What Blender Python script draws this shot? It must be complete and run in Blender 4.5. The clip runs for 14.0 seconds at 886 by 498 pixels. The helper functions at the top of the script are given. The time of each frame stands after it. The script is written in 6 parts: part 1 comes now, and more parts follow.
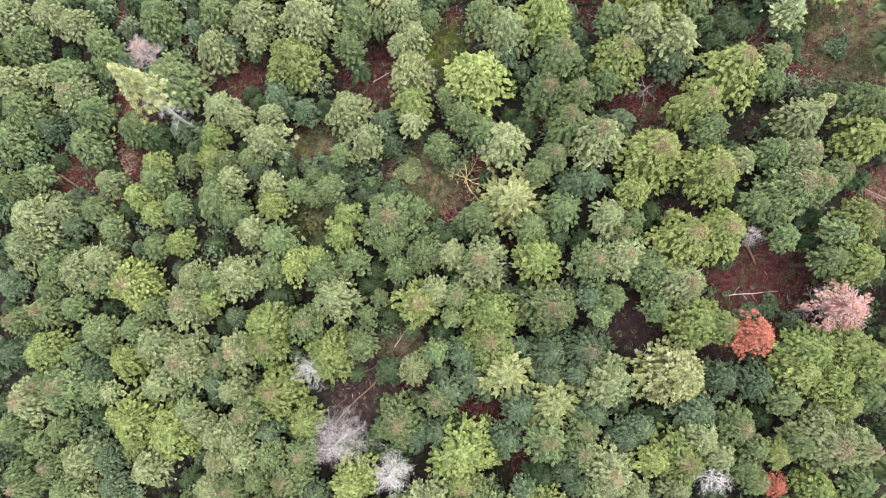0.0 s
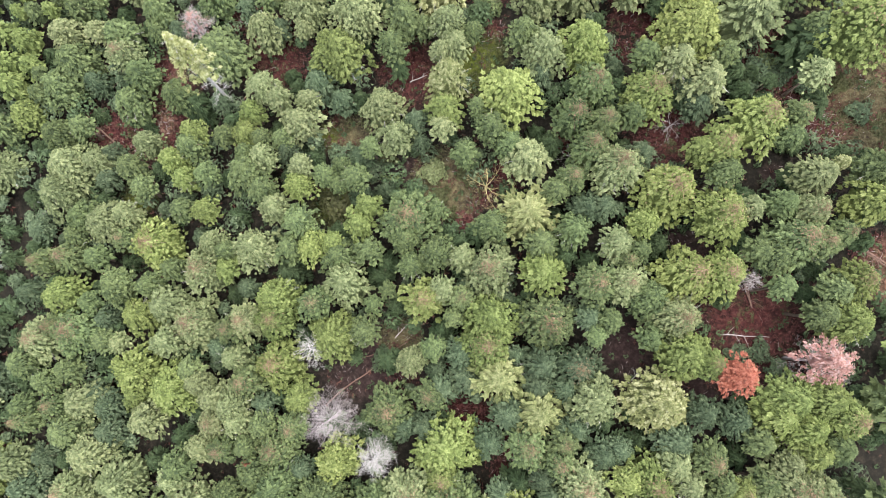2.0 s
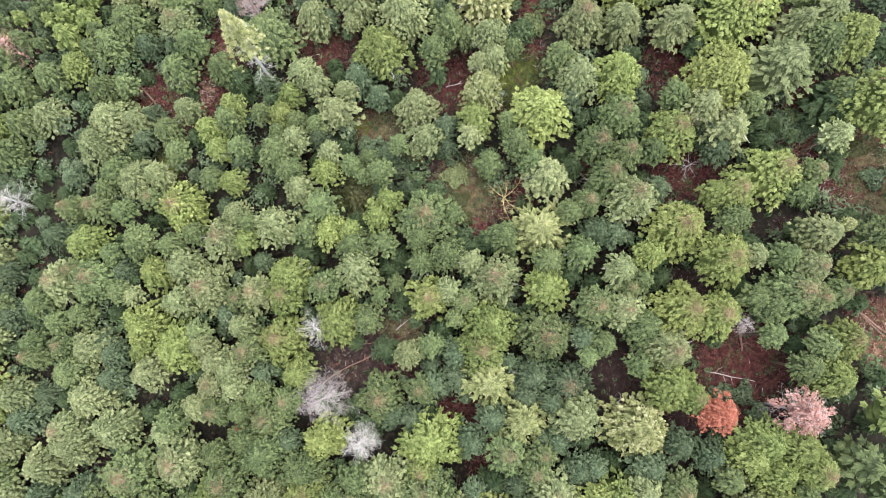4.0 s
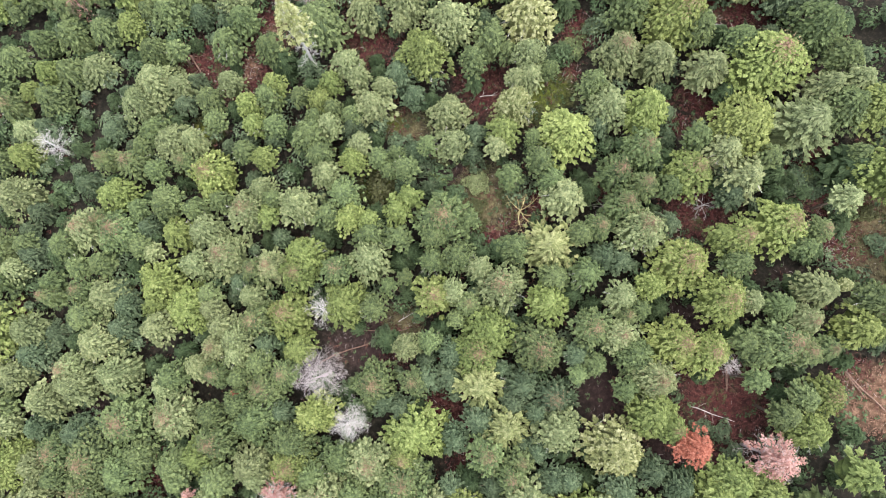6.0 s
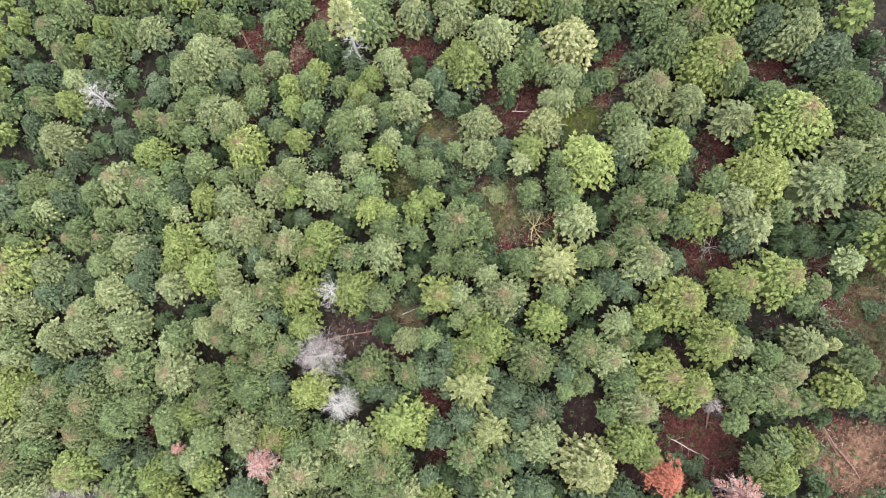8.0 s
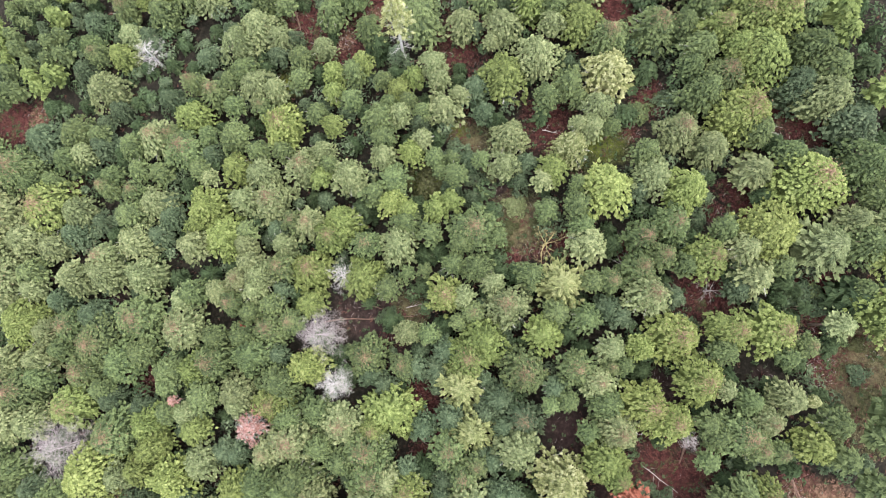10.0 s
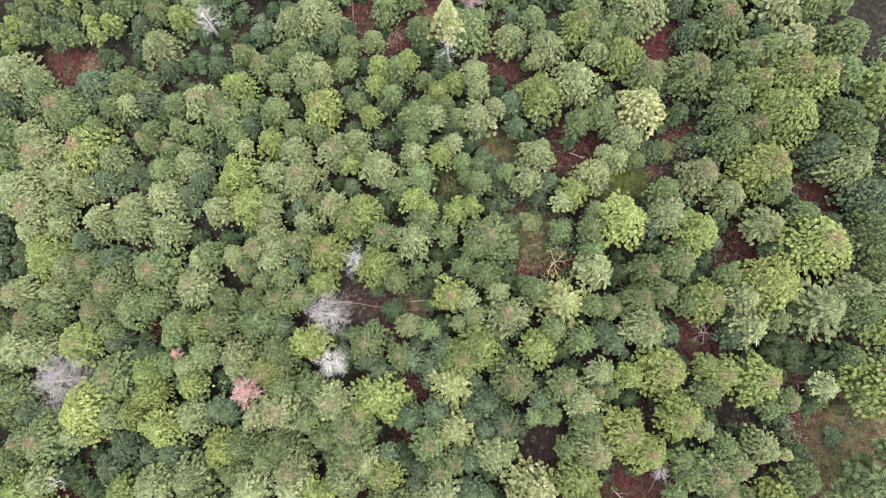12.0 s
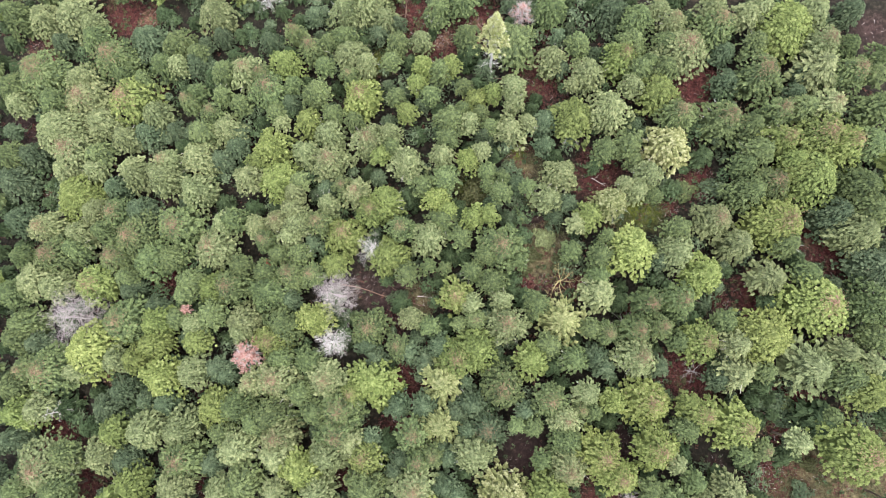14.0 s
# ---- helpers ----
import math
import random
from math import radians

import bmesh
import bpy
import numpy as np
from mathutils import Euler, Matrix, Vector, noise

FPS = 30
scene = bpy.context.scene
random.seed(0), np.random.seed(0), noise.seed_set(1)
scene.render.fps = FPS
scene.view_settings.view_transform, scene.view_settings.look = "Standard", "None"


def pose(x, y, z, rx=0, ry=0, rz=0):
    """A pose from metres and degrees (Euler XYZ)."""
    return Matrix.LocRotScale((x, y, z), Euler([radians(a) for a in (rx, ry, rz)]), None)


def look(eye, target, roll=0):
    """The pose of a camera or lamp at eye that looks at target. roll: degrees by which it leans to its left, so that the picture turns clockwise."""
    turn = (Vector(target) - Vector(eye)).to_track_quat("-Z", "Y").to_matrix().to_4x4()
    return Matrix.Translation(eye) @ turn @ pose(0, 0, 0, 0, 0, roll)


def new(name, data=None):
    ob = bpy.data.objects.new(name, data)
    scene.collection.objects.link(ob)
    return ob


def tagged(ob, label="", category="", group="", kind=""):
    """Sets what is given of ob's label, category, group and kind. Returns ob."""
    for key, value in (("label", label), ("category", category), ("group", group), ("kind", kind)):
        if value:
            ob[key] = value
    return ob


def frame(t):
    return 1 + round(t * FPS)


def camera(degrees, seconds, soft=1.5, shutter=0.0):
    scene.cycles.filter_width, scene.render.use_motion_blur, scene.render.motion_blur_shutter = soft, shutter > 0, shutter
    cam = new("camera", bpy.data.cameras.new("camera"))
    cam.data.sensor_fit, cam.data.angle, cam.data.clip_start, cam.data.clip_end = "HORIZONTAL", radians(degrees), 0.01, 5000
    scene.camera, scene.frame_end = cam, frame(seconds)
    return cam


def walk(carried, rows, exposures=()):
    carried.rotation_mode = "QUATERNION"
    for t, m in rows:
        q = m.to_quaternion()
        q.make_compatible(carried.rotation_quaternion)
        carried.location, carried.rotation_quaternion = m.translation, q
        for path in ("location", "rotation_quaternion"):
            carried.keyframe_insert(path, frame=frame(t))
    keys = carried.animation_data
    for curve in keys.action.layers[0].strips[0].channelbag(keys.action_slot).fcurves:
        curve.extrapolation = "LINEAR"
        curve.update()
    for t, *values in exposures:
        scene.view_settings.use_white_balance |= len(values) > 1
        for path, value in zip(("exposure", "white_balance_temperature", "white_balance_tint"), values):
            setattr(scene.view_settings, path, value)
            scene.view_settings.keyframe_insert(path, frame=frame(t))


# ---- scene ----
cam = camera(57.4, 14.0, soft=0.74)
METRES, EYE, TILT, LEAN, TURN = 28.0, 103.0, -84.3, 1.0, 0.0
ROWS = [
    (0.0, 0.0, 0.0, 0.0, -0.0, 0.0, -0.0),
    (0.5, -0.0008, -0.031, 0.0038, 0.19, -0.04, -1.98),
    (1.0, -0.0017, -0.0633, 0.0081, 0.38, -0.09, -3.99),
    (1.5, -0.0025, -0.096, 0.0127, 0.59, -0.16, -6.02),
    (2.0, -0.0034, -0.129, 0.0167, 0.8, -0.22, -8.06),
    (4.5, -0.0064, -0.2978, 0.038, 1.92, -0.66, -18.35),
    (5.0, -0.0064, -0.333, 0.0422, 2.17, -0.79, -20.43),
    (5.5, -0.0064, -0.3684, 0.0462, 2.44, -0.92, -22.51),
    (6.0, -0.0068, -0.4042, 0.0512, 2.7, -1.05, -24.62),
    (6.5, -0.0079, -0.4388, 0.0564, 2.97, -1.21, -26.66),
    (7.0, -0.0081, -0.4747, 0.0611, 3.28, -1.38, -28.81),
    (7.5, -0.0086, -0.5107, 0.067, 3.6, -1.58, -30.95),
    (8.0, -0.0095, -0.547, 0.0714, 3.93, -1.78, -33.13),
    (10.5, -0.0105, -0.7317, 0.0868, 5.94, -3.12, -44.37),
    (11.0, -0.0108, -0.7695, 0.0913, 6.46, -3.52, -46.66),
    (11.5, -0.011, -0.807, 0.0956, 7.03, -3.97, -48.95),
    (12.0, -0.0112, -0.8445, 0.0998, 7.66, -4.49, -51.24),
    (12.5, -0.0115, -0.8819, 0.1043, 8.36, -5.08, -53.52),
    (13.0, -0.0117, -0.919, 0.1087, 9.14, -5.74, -55.78),
    (13.5, -0.0118, -0.9559, 0.1134, 10.0, -6.5, -58.04),
    (14.0, -0.012, -0.9927, 0.1174, 10.99, -7.38, -60.29),
]
walk(cam, [(t, pose(0, 0, EYE, TILT, LEAN, TURN) @ pose(METRES * x, METRES * y, METRES * z, 90 + pitch, roll, yaw)) for t, x, y, z, yaw, pitch, roll in ROWS],
     exposures=[(0.0, 2.79), (14.0, 2.74)])

# ---- light: a bright overcast sky ----
world = bpy.data.worlds.new("overcast_sky")
scene.world = world
world.use_nodes = True
wn, wl = world.node_tree.nodes, world.node_tree.links
wn.clear()
sky = wn.new("ShaderNodeTexSky")
sky.sky_type, sky.sun_disc = "NISHITA", False
sky.sun_elevation, sky.sun_rotation = radians(80), radians(59)
sky.air_density, sky.dust_density, sky.ozone_density = 1.0, 4.0, 1.0
pale = wn.new("ShaderNodeHueSaturation")
pale.inputs["Saturation"].default_value = 0.60
back = wn.new("ShaderNodeBackground")
back.inputs["Strength"].default_value = 0.085
wout = wn.new("ShaderNodeOutputWorld")
wl.new(sky.outputs[0], pale.inputs["Color"])
wl.new(pale.outputs[0], back.inputs[0])
wl.new(back.outputs[0], wout.inputs[0])

sun_data = bpy.data.lights.new("sun", "SUN")
sun_data.energy, sun_data.angle, sun_data.color = 1.5, radians(75), (1.0, 0.97, 0.92)
sun = new("sun", sun_data)
sun.matrix_world = look((10, 6, 105), (0, 0, 0))


# ---- materials ----
def shader(name):
    m = bpy.data.materials.new(name)
    m.use_nodes = True
    n, l = m.node_tree.nodes, m.node_tree.links
    return m, n, l, n["Principled BSDF"]


def ramp(n, stops):
    r = n.new("ShaderNodeValToRGB")
    els = r.color_ramp.elements
    while len(els) < len(stops):
        els.new(0.5)
    for e, (p, c) in zip(els, stops):
        e.position, e.color = p, (*c, 1)
    return r


def noise_tex(n, l, scale, detail=4.0, rough=0.6, coord="Object"):
    co = n.new("ShaderNodeTexCoord")
    t = n.new("ShaderNodeTexNoise")
    t.inputs["Scale"].default_value, t.inputs["Detail"].default_value, t.inputs["Roughness"].default_value = scale, detail, rough
    l.new(co.outputs[coord], t.inputs["Vector"])
    return t


def foliage(name, dark, mid, light, through_leaf=0.25, spread=0.016, values=(0.86, 1.14)):
    """Leaves: colour by leaf, by clump and by tree; a little light passes through."""
    m, n, l, b = shader(name)
    geo = n.new("ShaderNodeNewGeometry")
    info = n.new("ShaderNodeObjectInfo")
    tex = noise_tex(n, l, 1.1, 3.0)
    mix = n.new("ShaderNodeMath")
    mix.operation = "MULTIPLY_ADD"
    l.new(geo.outputs["Random Per Island"], mix.inputs[0])
    mix.inputs[1].default_value = 0.45
    l.new(tex.outputs["Fac"], mix.inputs[2])
    sub = n.new("ShaderNodeMath")
    sub.operation = "SUBTRACT"
    l.new(mix.outputs[0], sub.inputs[0])
    sub.inputs[1].default_value = 0.23
    grain = noise_tex(n, l, 7.0, 2.0, 0.7)
    speck = n.new("ShaderNodeMath")
    speck.operation = "MULTIPLY_ADD"
    l.new(grain.outputs["Fac"], speck.inputs[0])
    speck.inputs[1].default_value = 0.9
    l.new(sub.outputs[0], speck.inputs[2])
    sub = n.new("ShaderNodeMath")
    sub.operation = "SUBTRACT"
    l.new(speck.outputs[0], sub.inputs[0])
    sub.inputs[1].default_value = 0.45
    r = ramp(n, [(0.16, dark), (0.5, mid), (0.84, light)])
    l.new(sub.outputs[0], r.inputs[0])
    hsv = n.new("ShaderNodeHueSaturation")
    l.new(r.outputs[0], hsv.inputs["Color"])
    hsv.inputs["Saturation"].default_value = 1.0
    hue = n.new("ShaderNodeMapRange")
    hue.inputs["To Min"].default_value, hue.inputs["To Max"].default_value = 0.5 - spread / 2, 0.5 + spread / 2
    l.new(info.outputs["Random"], hue.inputs["Value"])
    l.new(hue.outputs[0], hsv.inputs["Hue"])
    frac = n.new("ShaderNodeMath")
    frac.operation = "MULTIPLY"
    frac.inputs[1].default_value = 7.31
    fr = n.new("ShaderNodeMath")
    fr.operation = "FRACT"
    l.new(info.outputs["Random"], frac.inputs[0])
    l.new(frac.outputs[0], fr.inputs[0])
    val = n.new("ShaderNodeMapRange")
    val.inputs["To Min"].default_value, val.inputs["To Max"].default_value = values
    l.new(fr.outputs[0], val.inputs["Value"])
    l.new(val.outputs[0], hsv.inputs["Value"])
    l.new(hsv.outputs[0], b.inputs["Base Color"])
    b.inputs["Roughness"].default_value = 0.62
    b.inputs["Specular IOR Level"].default_value = 0.12
    tr = n.new("ShaderNodeBsdfTranslucent")
    l.new(hsv.outputs[0], tr.inputs["Color"])
    ms = n.new("ShaderNodeMixShader")
    ms.inputs[0].default_value = through_leaf
    l.new(b.outputs[0], ms.inputs[1])
    l.new(tr.outputs[0], ms.inputs[2])
    l.new(ms.outputs[0], n["Material Output"].inputs["Surface"])
    return m


def rough_matter(name, stops, scale, roughness=0.9, bump=0.3, coord="Object", fine=14.0):
    m, n, l, b = shader(name)
    t = noise_tex(n, l, scale, 6.0, 0.65, coord)
    t2 = noise_tex(n, l, scale * fine, 3.0, 0.6, coord)
    add = n.new("ShaderNodeMath")
    add.operation = "MULTIPLY_ADD"
    l.new(t2.outputs["Fac"], add.inputs[0])
    add.inputs[1].default_value = 0.35
    l.new(t.outputs["Fac"], add.inputs[2])
    off = n.new("ShaderNodeMath")
    off.operation = "SUBTRACT"
    off.inputs[1].default_value = 0.175
    l.new(add.outputs[0], off.inputs[0])
    r = ramp(n, stops)
    l.new(off.outputs[0], r.inputs[0])
    l.new(r.outputs[0], b.inputs["Base Color"])
    b.inputs["Roughness"].default_value = roughness
    bu = n.new("ShaderNodeBump")
    bu.inputs["Strength"].default_value, bu.inputs["Distance"].default_value = bump, 0.05
    l.new(t2.outputs["Fac"], bu.inputs["Height"])
    l.new(bu.outputs[0], b.inputs["Normal"])
    return m


LEAF = {
    "g": foliage("green_needles", (0.043, 0.061, 0.032), (0.091, 0.120, 0.053), (0.156, 0.197, 0.088)),
    "y": foliage("yellow_green_needles", (0.056, 0.074, 0.028), (0.121, 0.153, 0.052), (0.205, 0.244, 0.093)),
    "Y": foliage("bright_yellow_green_needles", (0.070, 0.090, 0.031), (0.150, 0.184, 0.060), (0.250, 0.288, 0.114)),
    "l": foliage("pale_green_needles", (0.070, 0.088, 0.045), (0.143, 0.170, 0.081), (0.246, 0.274, 0.145)),
    # the next two greens also carry shade from taller neighbours in their tone
    "b": foliage("blue_green_needles", (0.033, 0.050, 0.030), (0.065, 0.092, 0.053), (0.120, 0.156, 0.092)),
    "d": foliage("shaded_green_needles", (0.028, 0.045, 0.023), (0.047, 0.071, 0.035), (0.075, 0.106, 0.052)),
    "w": foliage("lichen_pale_needles", (0.090, 0.106, 0.044), (0.198, 0.217, 0.093), (0.385, 0.395, 0.230)),
    "s": foliage("yellowish_fir_needles", (0.085, 0.102, 0.043), (0.170, 0.192, 0.082), (0.260, 0.276, 0.140)),
    "lichen": foliage("lichen_yellow_needles", (0.110, 0.125, 0.045), (0.215, 0.232, 0.095), (0.360, 0.365, 0.230)),
    "red": foliage("rust_red_needles", (0.155, 0.044, 0.032), (0.272, 0.086, 0.064), (0.375, 0.165, 0.125), 0.2, 0.02),
    "pink": foliage("faded_pink_needles", (0.185, 0.090, 0.080), (0.305, 0.160, 0.145), (0.415, 0.300, 0.285), 0.2, 0.02),
}
LEAF["s2"] = LEAF["l"]
CONE = foliage("brown_cones", (0.095, 0.072, 0.042), (0.150, 0.100, 0.066), (0.225, 0.155, 0.112), 0.0, 0.02)
BARK = rough_matter("brown_bark", [(0.3, (0.045, 0.030, 0.022)), (0.6, (0.110, 0.080, 0.060)), (0.8, (0.190, 0.150, 0.120))], 3.0)
DEADGREY = rough_matter("weathered_grey_wood", [(0.3, (0.150, 0.130, 0.132)), (0.55, (0.265, 0.238, 0.242)), (0.8, (0.390, 0.362, 0.366))], 2.0)
DEADWHITE = rough_matter("bleached_white_wood", [(0.3, (0.200, 0.192, 0.188)), (0.55, (0.340, 0.330, 0.322)), (0.8, (0.500, 0.490, 0.478))], 2.0)
LOGWOOD = rough_matter("reddish_fallen_wood", [(0.3, (0.050, 0.027, 0.021)), (0.55, (0.115, 0.068, 0.052)), (0.8, (0.200, 0.140, 0.112))], 2.5)
MOSSY = rough_matter("mossy_branch_wood", [(0.3, (0.130, 0.105, 0.050)), (0.55, (0.270, 0.230, 0.110)), (0.8, (0.400, 0.350, 0.200))], 2.5)
FERN = foliage("rusty_bracken", (0.034, 0.014, 0.013), (0.070, 0.026, 0.024), (0.125, 0.060, 0.050), 0.1, 0.03)
GRASS = foliage("dry_grass", (0.038, 0.033, 0.020), (0.074, 0.066, 0.036), (0.120, 0.108, 0.064), 0.1, 0.03)
TANFERN = foliage("tan_dead_fern", (0.070, 0.040, 0.026), (0.140, 0.085, 0.058), (0.230, 0.155, 0.115), 0.1, 0.02)
HERB = foliage("forest_floor_herbs", (0.030, 0.034, 0.015), (0.056, 0.060, 0.026), (0.092, 0.094, 0.046), 0.1, 0.03)

# ---- ground ----
# clearings: x, y, half-width, kind of floor; dirt also stands in for shadowed gaps
RUST, SHADED_DIRT, MOSS, GREY, TAN = 0, 1, 2, 3, 4
CLEARINGS = [
    (3.0, 21.0, 2.6, RUST), (-0.8, 13.9, 2.2, RUST), (-4.0, 19.0, 4.5, GREY), (35.5, 5.5, 7.0, RUST), (21.8, 0.5, 5.0, SHADED_DIRT), (-30.0, 34.0, 4.5, RUST), (2.9, -10.8, 3.4, RUST),
    (-15.4, 53.5, 4.5, RUST), (15.5, 55.6, 5.0, RUST), (22.5, 28.0, 4.5, RUST), (33.6, 38.2, 4.0, RUST), (45.0, 39.0, 8.0, GREY),
    (42.6, 33.1, 4.0, RUST), (17.5, 42.3, 3.5, RUST), (-10.7, 33.0, 4.0, RUST), (-17.9, -68.3, 5.0, RUST), (-8.6, -66.5, 4.0, RUST),
]
CLEARINGS += [
    (-9.5, -6.0, 6.0, SHADED_DIRT), (-7.2, -2.0, 2.6, GREY), (-6.5, -7.0, 2.0, RUST), (-33.3, -36.4, 3.5, RUST), (-2.3, 35.1, 4.0, MOSS), (-46.5, 7.6, 3.5, MOSS), (-18.5, 14.5, 3.2, MOSS),
    (-8.8, 20.3, 2.4, SHADED_DIRT), (31.1, -3.8, 4.0, SHADED_DIRT), (27.6, 12.8, 3.0, SHADED_DIRT), (-85.7, -40.8, 4.0, RUST), (-81.9, -24.6, 5.0, RUST),
    (-71.7, -50.6, 4.0, SHADED_DIRT), (-45.0, 21.1, 4.5, RUST), (-44.8, 29.6, 4.0, RUST), (-53.4, 20.4, 4.0, RUST), (9.5, -15.8, 2.8, RUST),
    (52.3, 14.8, 5.0, TAN), (-14.7, -9.2, 3.0, SHADED_DIRT), (-18.4, 23.8, 3.0, GREY), (49.0, 31.0, 6.0, GREY), (-44.7, 22.5, 1.3, TAN), (-44.3, 29.5, 1.3, TAN),
]
CLEARINGS += [
    (-55.0, 29.3, 2.7, SHADED_DIRT), (-45.2, 42.3, 1.5, RUST), (-36.5, 38.3, 1.8, RUST), (-18.7, 33.4, 2.5, SHADED_DIRT), (0.8, 18.1, 2.1, RUST), (10.6, 34.5, 2.0, SHADED_DIRT), (15.4, 37.6, 1.7, RUST), (-0.6, 39.5, 1.4, RUST),
    (9.9, 25.8, 1.4, RUST), (26.0, 14.5, 2.4, SHADED_DIRT), (47.8, 15.9, 2.3, RUST), (36.2, 36.2, 3.3, RUST), (35.6, 23.9, 1.7, SHADED_DIRT), (9.2, -13.7, 1.8, RUST), (-47.3, 11.9, 2.7, MOSS), (-20.7, 23.9, 1.5, MOSS),
    (40.2, 30.6, 1.6, RUST), (-47.3, 29.7, 1.5, RUST), (-45.2, 23.8, 1.3, TAN), (-32.0, -41.7, 2.5, RUST), (-73.4, -52.4, 3.1, SHADED_DIRT), (-87.1, -44.1, 2.6, SHADED_DIRT), (-82.8, -40.7, 1.9, RUST), (-9.3, 80.6, 3.5, SHADED_DIRT),
    (-1.6, 45.2, 2.7, RUST), (-64.4, -25.7, 1.8, RUST), (-79.1, -21.4, 2.0, TAN), (-59.1, -52.1, 1.5, TAN), (-45.1, -34.0, 2.0, SHADED_DIRT), (39.9, 29.4, 2.1, RUST), (12.1, -25.4, 2.3, RUST), (-22.1, -54.9, 1.8, TAN),
    (-12.5, -42.3, 1.9, SHADED_DIRT), (2.0, -48.0, 1.4, RUST), (28.8, 49.7, 2.1, SHADED_DIRT), (27.1, 53.6, 1.3, SHADED_DIRT),
]


def ground_z(x, y):
    """The hillside: it falls towards the south-west."""
    s = 0.17 * x + 0.10 * y
    return s if abs(s) < 18 else math.copysign(18 + 14 * math.tanh((abs(s) - 18) / 14), s)


def ground():
    axis = [-2600, -1700, -1000, -600, -380, -260, -190, -150] + [-125 + 2.0 * i for i in range(126)] + [150, 190, 260, 380, 600, 1000, 1700, 2600]
    n = len(axis)
    verts = [(x, y, ground_z(x, y) + (0.30 * noise.noise(Vector((x * 0.11, y * 0.11, 0))) + 0.12 * noise.noise(Vector((x * 0.5, y * 0.5, 4))) if abs(x) < 140 and abs(y) < 140 else 0))
             for y in axis for x in axis]
    faces = [(j * n + i, j * n + i + 1, (j + 1) * n + i + 1, (j + 1) * n + i) for j in range(n - 1) for i in range(n - 1)]
    me = bpy.data.meshes.new("ground")
    me.from_pydata(verts, [], faces)
    me.polygons.foreach_set("use_smooth", [True] * len(me.polygons))
    me.update()
    return me


def ground_material():
    m, n, l, b = shader("forest_floor")
    big = noise_tex(n, l, 0.22, 5.0, 0.6)
    mid = noise_tex(n, l, 1.6, 6.0, 0.7)
    fine = noise_tex(n, l, 9.0, 4.0, 0.7)
    # soil below its own tone: shade under the crowns is put into this colour
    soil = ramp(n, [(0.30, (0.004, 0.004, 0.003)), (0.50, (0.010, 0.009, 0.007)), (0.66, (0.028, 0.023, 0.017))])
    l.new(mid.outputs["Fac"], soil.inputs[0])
    kinds = {
        RUST: ramp(n, [(0.32, (0.012, 0.005, 0.005)), (0.50, (0.040, 0.012, 0.012)), (0.70, (0.092, 0.032, 0.029))]),
        # brown dirt, deepened so that the colour takes in the shade of dark gaps
        SHADED_DIRT: ramp(n, [(0.32, (0.010, 0.006, 0.006)), (0.50, (0.021, 0.012, 0.012)), (0.72, (0.052, 0.035, 0.031))]),
        MOSS: ramp(n, [(0.32, (0.030, 0.036, 0.008)), (0.50, (0.062, 0.078, 0.014)), (0.70, (0.110, 0.120, 0.030))]),
        TAN: ramp(n, [(0.32, (0.044, 0.025, 0.017)), (0.50, (0.095, 0.056, 0.038)), (0.70, (0.170, 0.108, 0.078))]),
        GREY: ramp(n, [(0.32, (0.044, 0.030, 0.022)), (0.50, (0.080, 0.067, 0.036)), (0.70, (0.130, 0.116, 0.066))]),
    }
    for r in kinds.values():
        l.new(mid.outputs["Fac"], r.inputs[0])
    blot = noise_tex(n, l, 0.55, 4.0, 0.65)
    where = ramp(n, [(0.54, (0, 0, 0)), (0.66, (0.8, 0.8, 0.8))])
    l.new(blot.outputs["Fac"], where.inputs[0])
    olive = ramp(n, [(0.32, (0.022, 0.020, 0.010)), (0.50, (0.048, 0.042, 0.022)), (0.70, (0.085, 0.074, 0.042))])
    l.new(mid.outputs["Fac"], olive.inputs[0])
    patchy = n.new("ShaderNodeMix")
    patchy.data_type = "RGBA"
    l.new(where.outputs[0], patchy.inputs[0])
    l.new(kinds[RUST].outputs[0], patchy.inputs[6])
    l.new(olive.outputs[0], patchy.inputs[7])
    floors = {k: r.outputs[0] for k, r in kinds.items()}
    floors[RUST] = patchy.outputs[2]
    co = n.new("ShaderNodeTexCoord")
    sep = n.new("ShaderNodeSeparateXYZ")
    l.new(co.outputs["Object"], sep.inputs[0])
    masks = {}

    def op(kind, a, c):
        o = n.new("ShaderNodeMath")
        o.operation = kind
        for k, v in enumerate((a, c)):
            if isinstance(v, (int, float)):
                o.inputs[k].default_value = v
            else:
                l.new(v, o.inputs[k])
        return o.outputs[0]

    wob = op("MULTIPLY", op("SUBTRACT", big.outputs["Fac"], 0.5), 1.7)
    wob2 = op("MULTIPLY", op("SUBTRACT", mid.outputs["Fac"], 0.5), 0.9)
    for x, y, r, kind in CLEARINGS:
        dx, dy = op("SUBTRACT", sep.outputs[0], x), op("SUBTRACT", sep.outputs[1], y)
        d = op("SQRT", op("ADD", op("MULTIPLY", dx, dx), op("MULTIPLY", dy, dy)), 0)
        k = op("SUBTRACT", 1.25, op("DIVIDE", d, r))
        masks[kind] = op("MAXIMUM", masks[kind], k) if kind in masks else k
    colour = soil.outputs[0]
    for kind in (RUST, SHADED_DIRT, GREY, MOSS, TAN):
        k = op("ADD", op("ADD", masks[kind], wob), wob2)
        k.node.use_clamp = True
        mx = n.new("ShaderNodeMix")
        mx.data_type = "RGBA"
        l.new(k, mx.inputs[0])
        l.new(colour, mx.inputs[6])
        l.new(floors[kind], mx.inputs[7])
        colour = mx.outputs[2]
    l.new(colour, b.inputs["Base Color"])
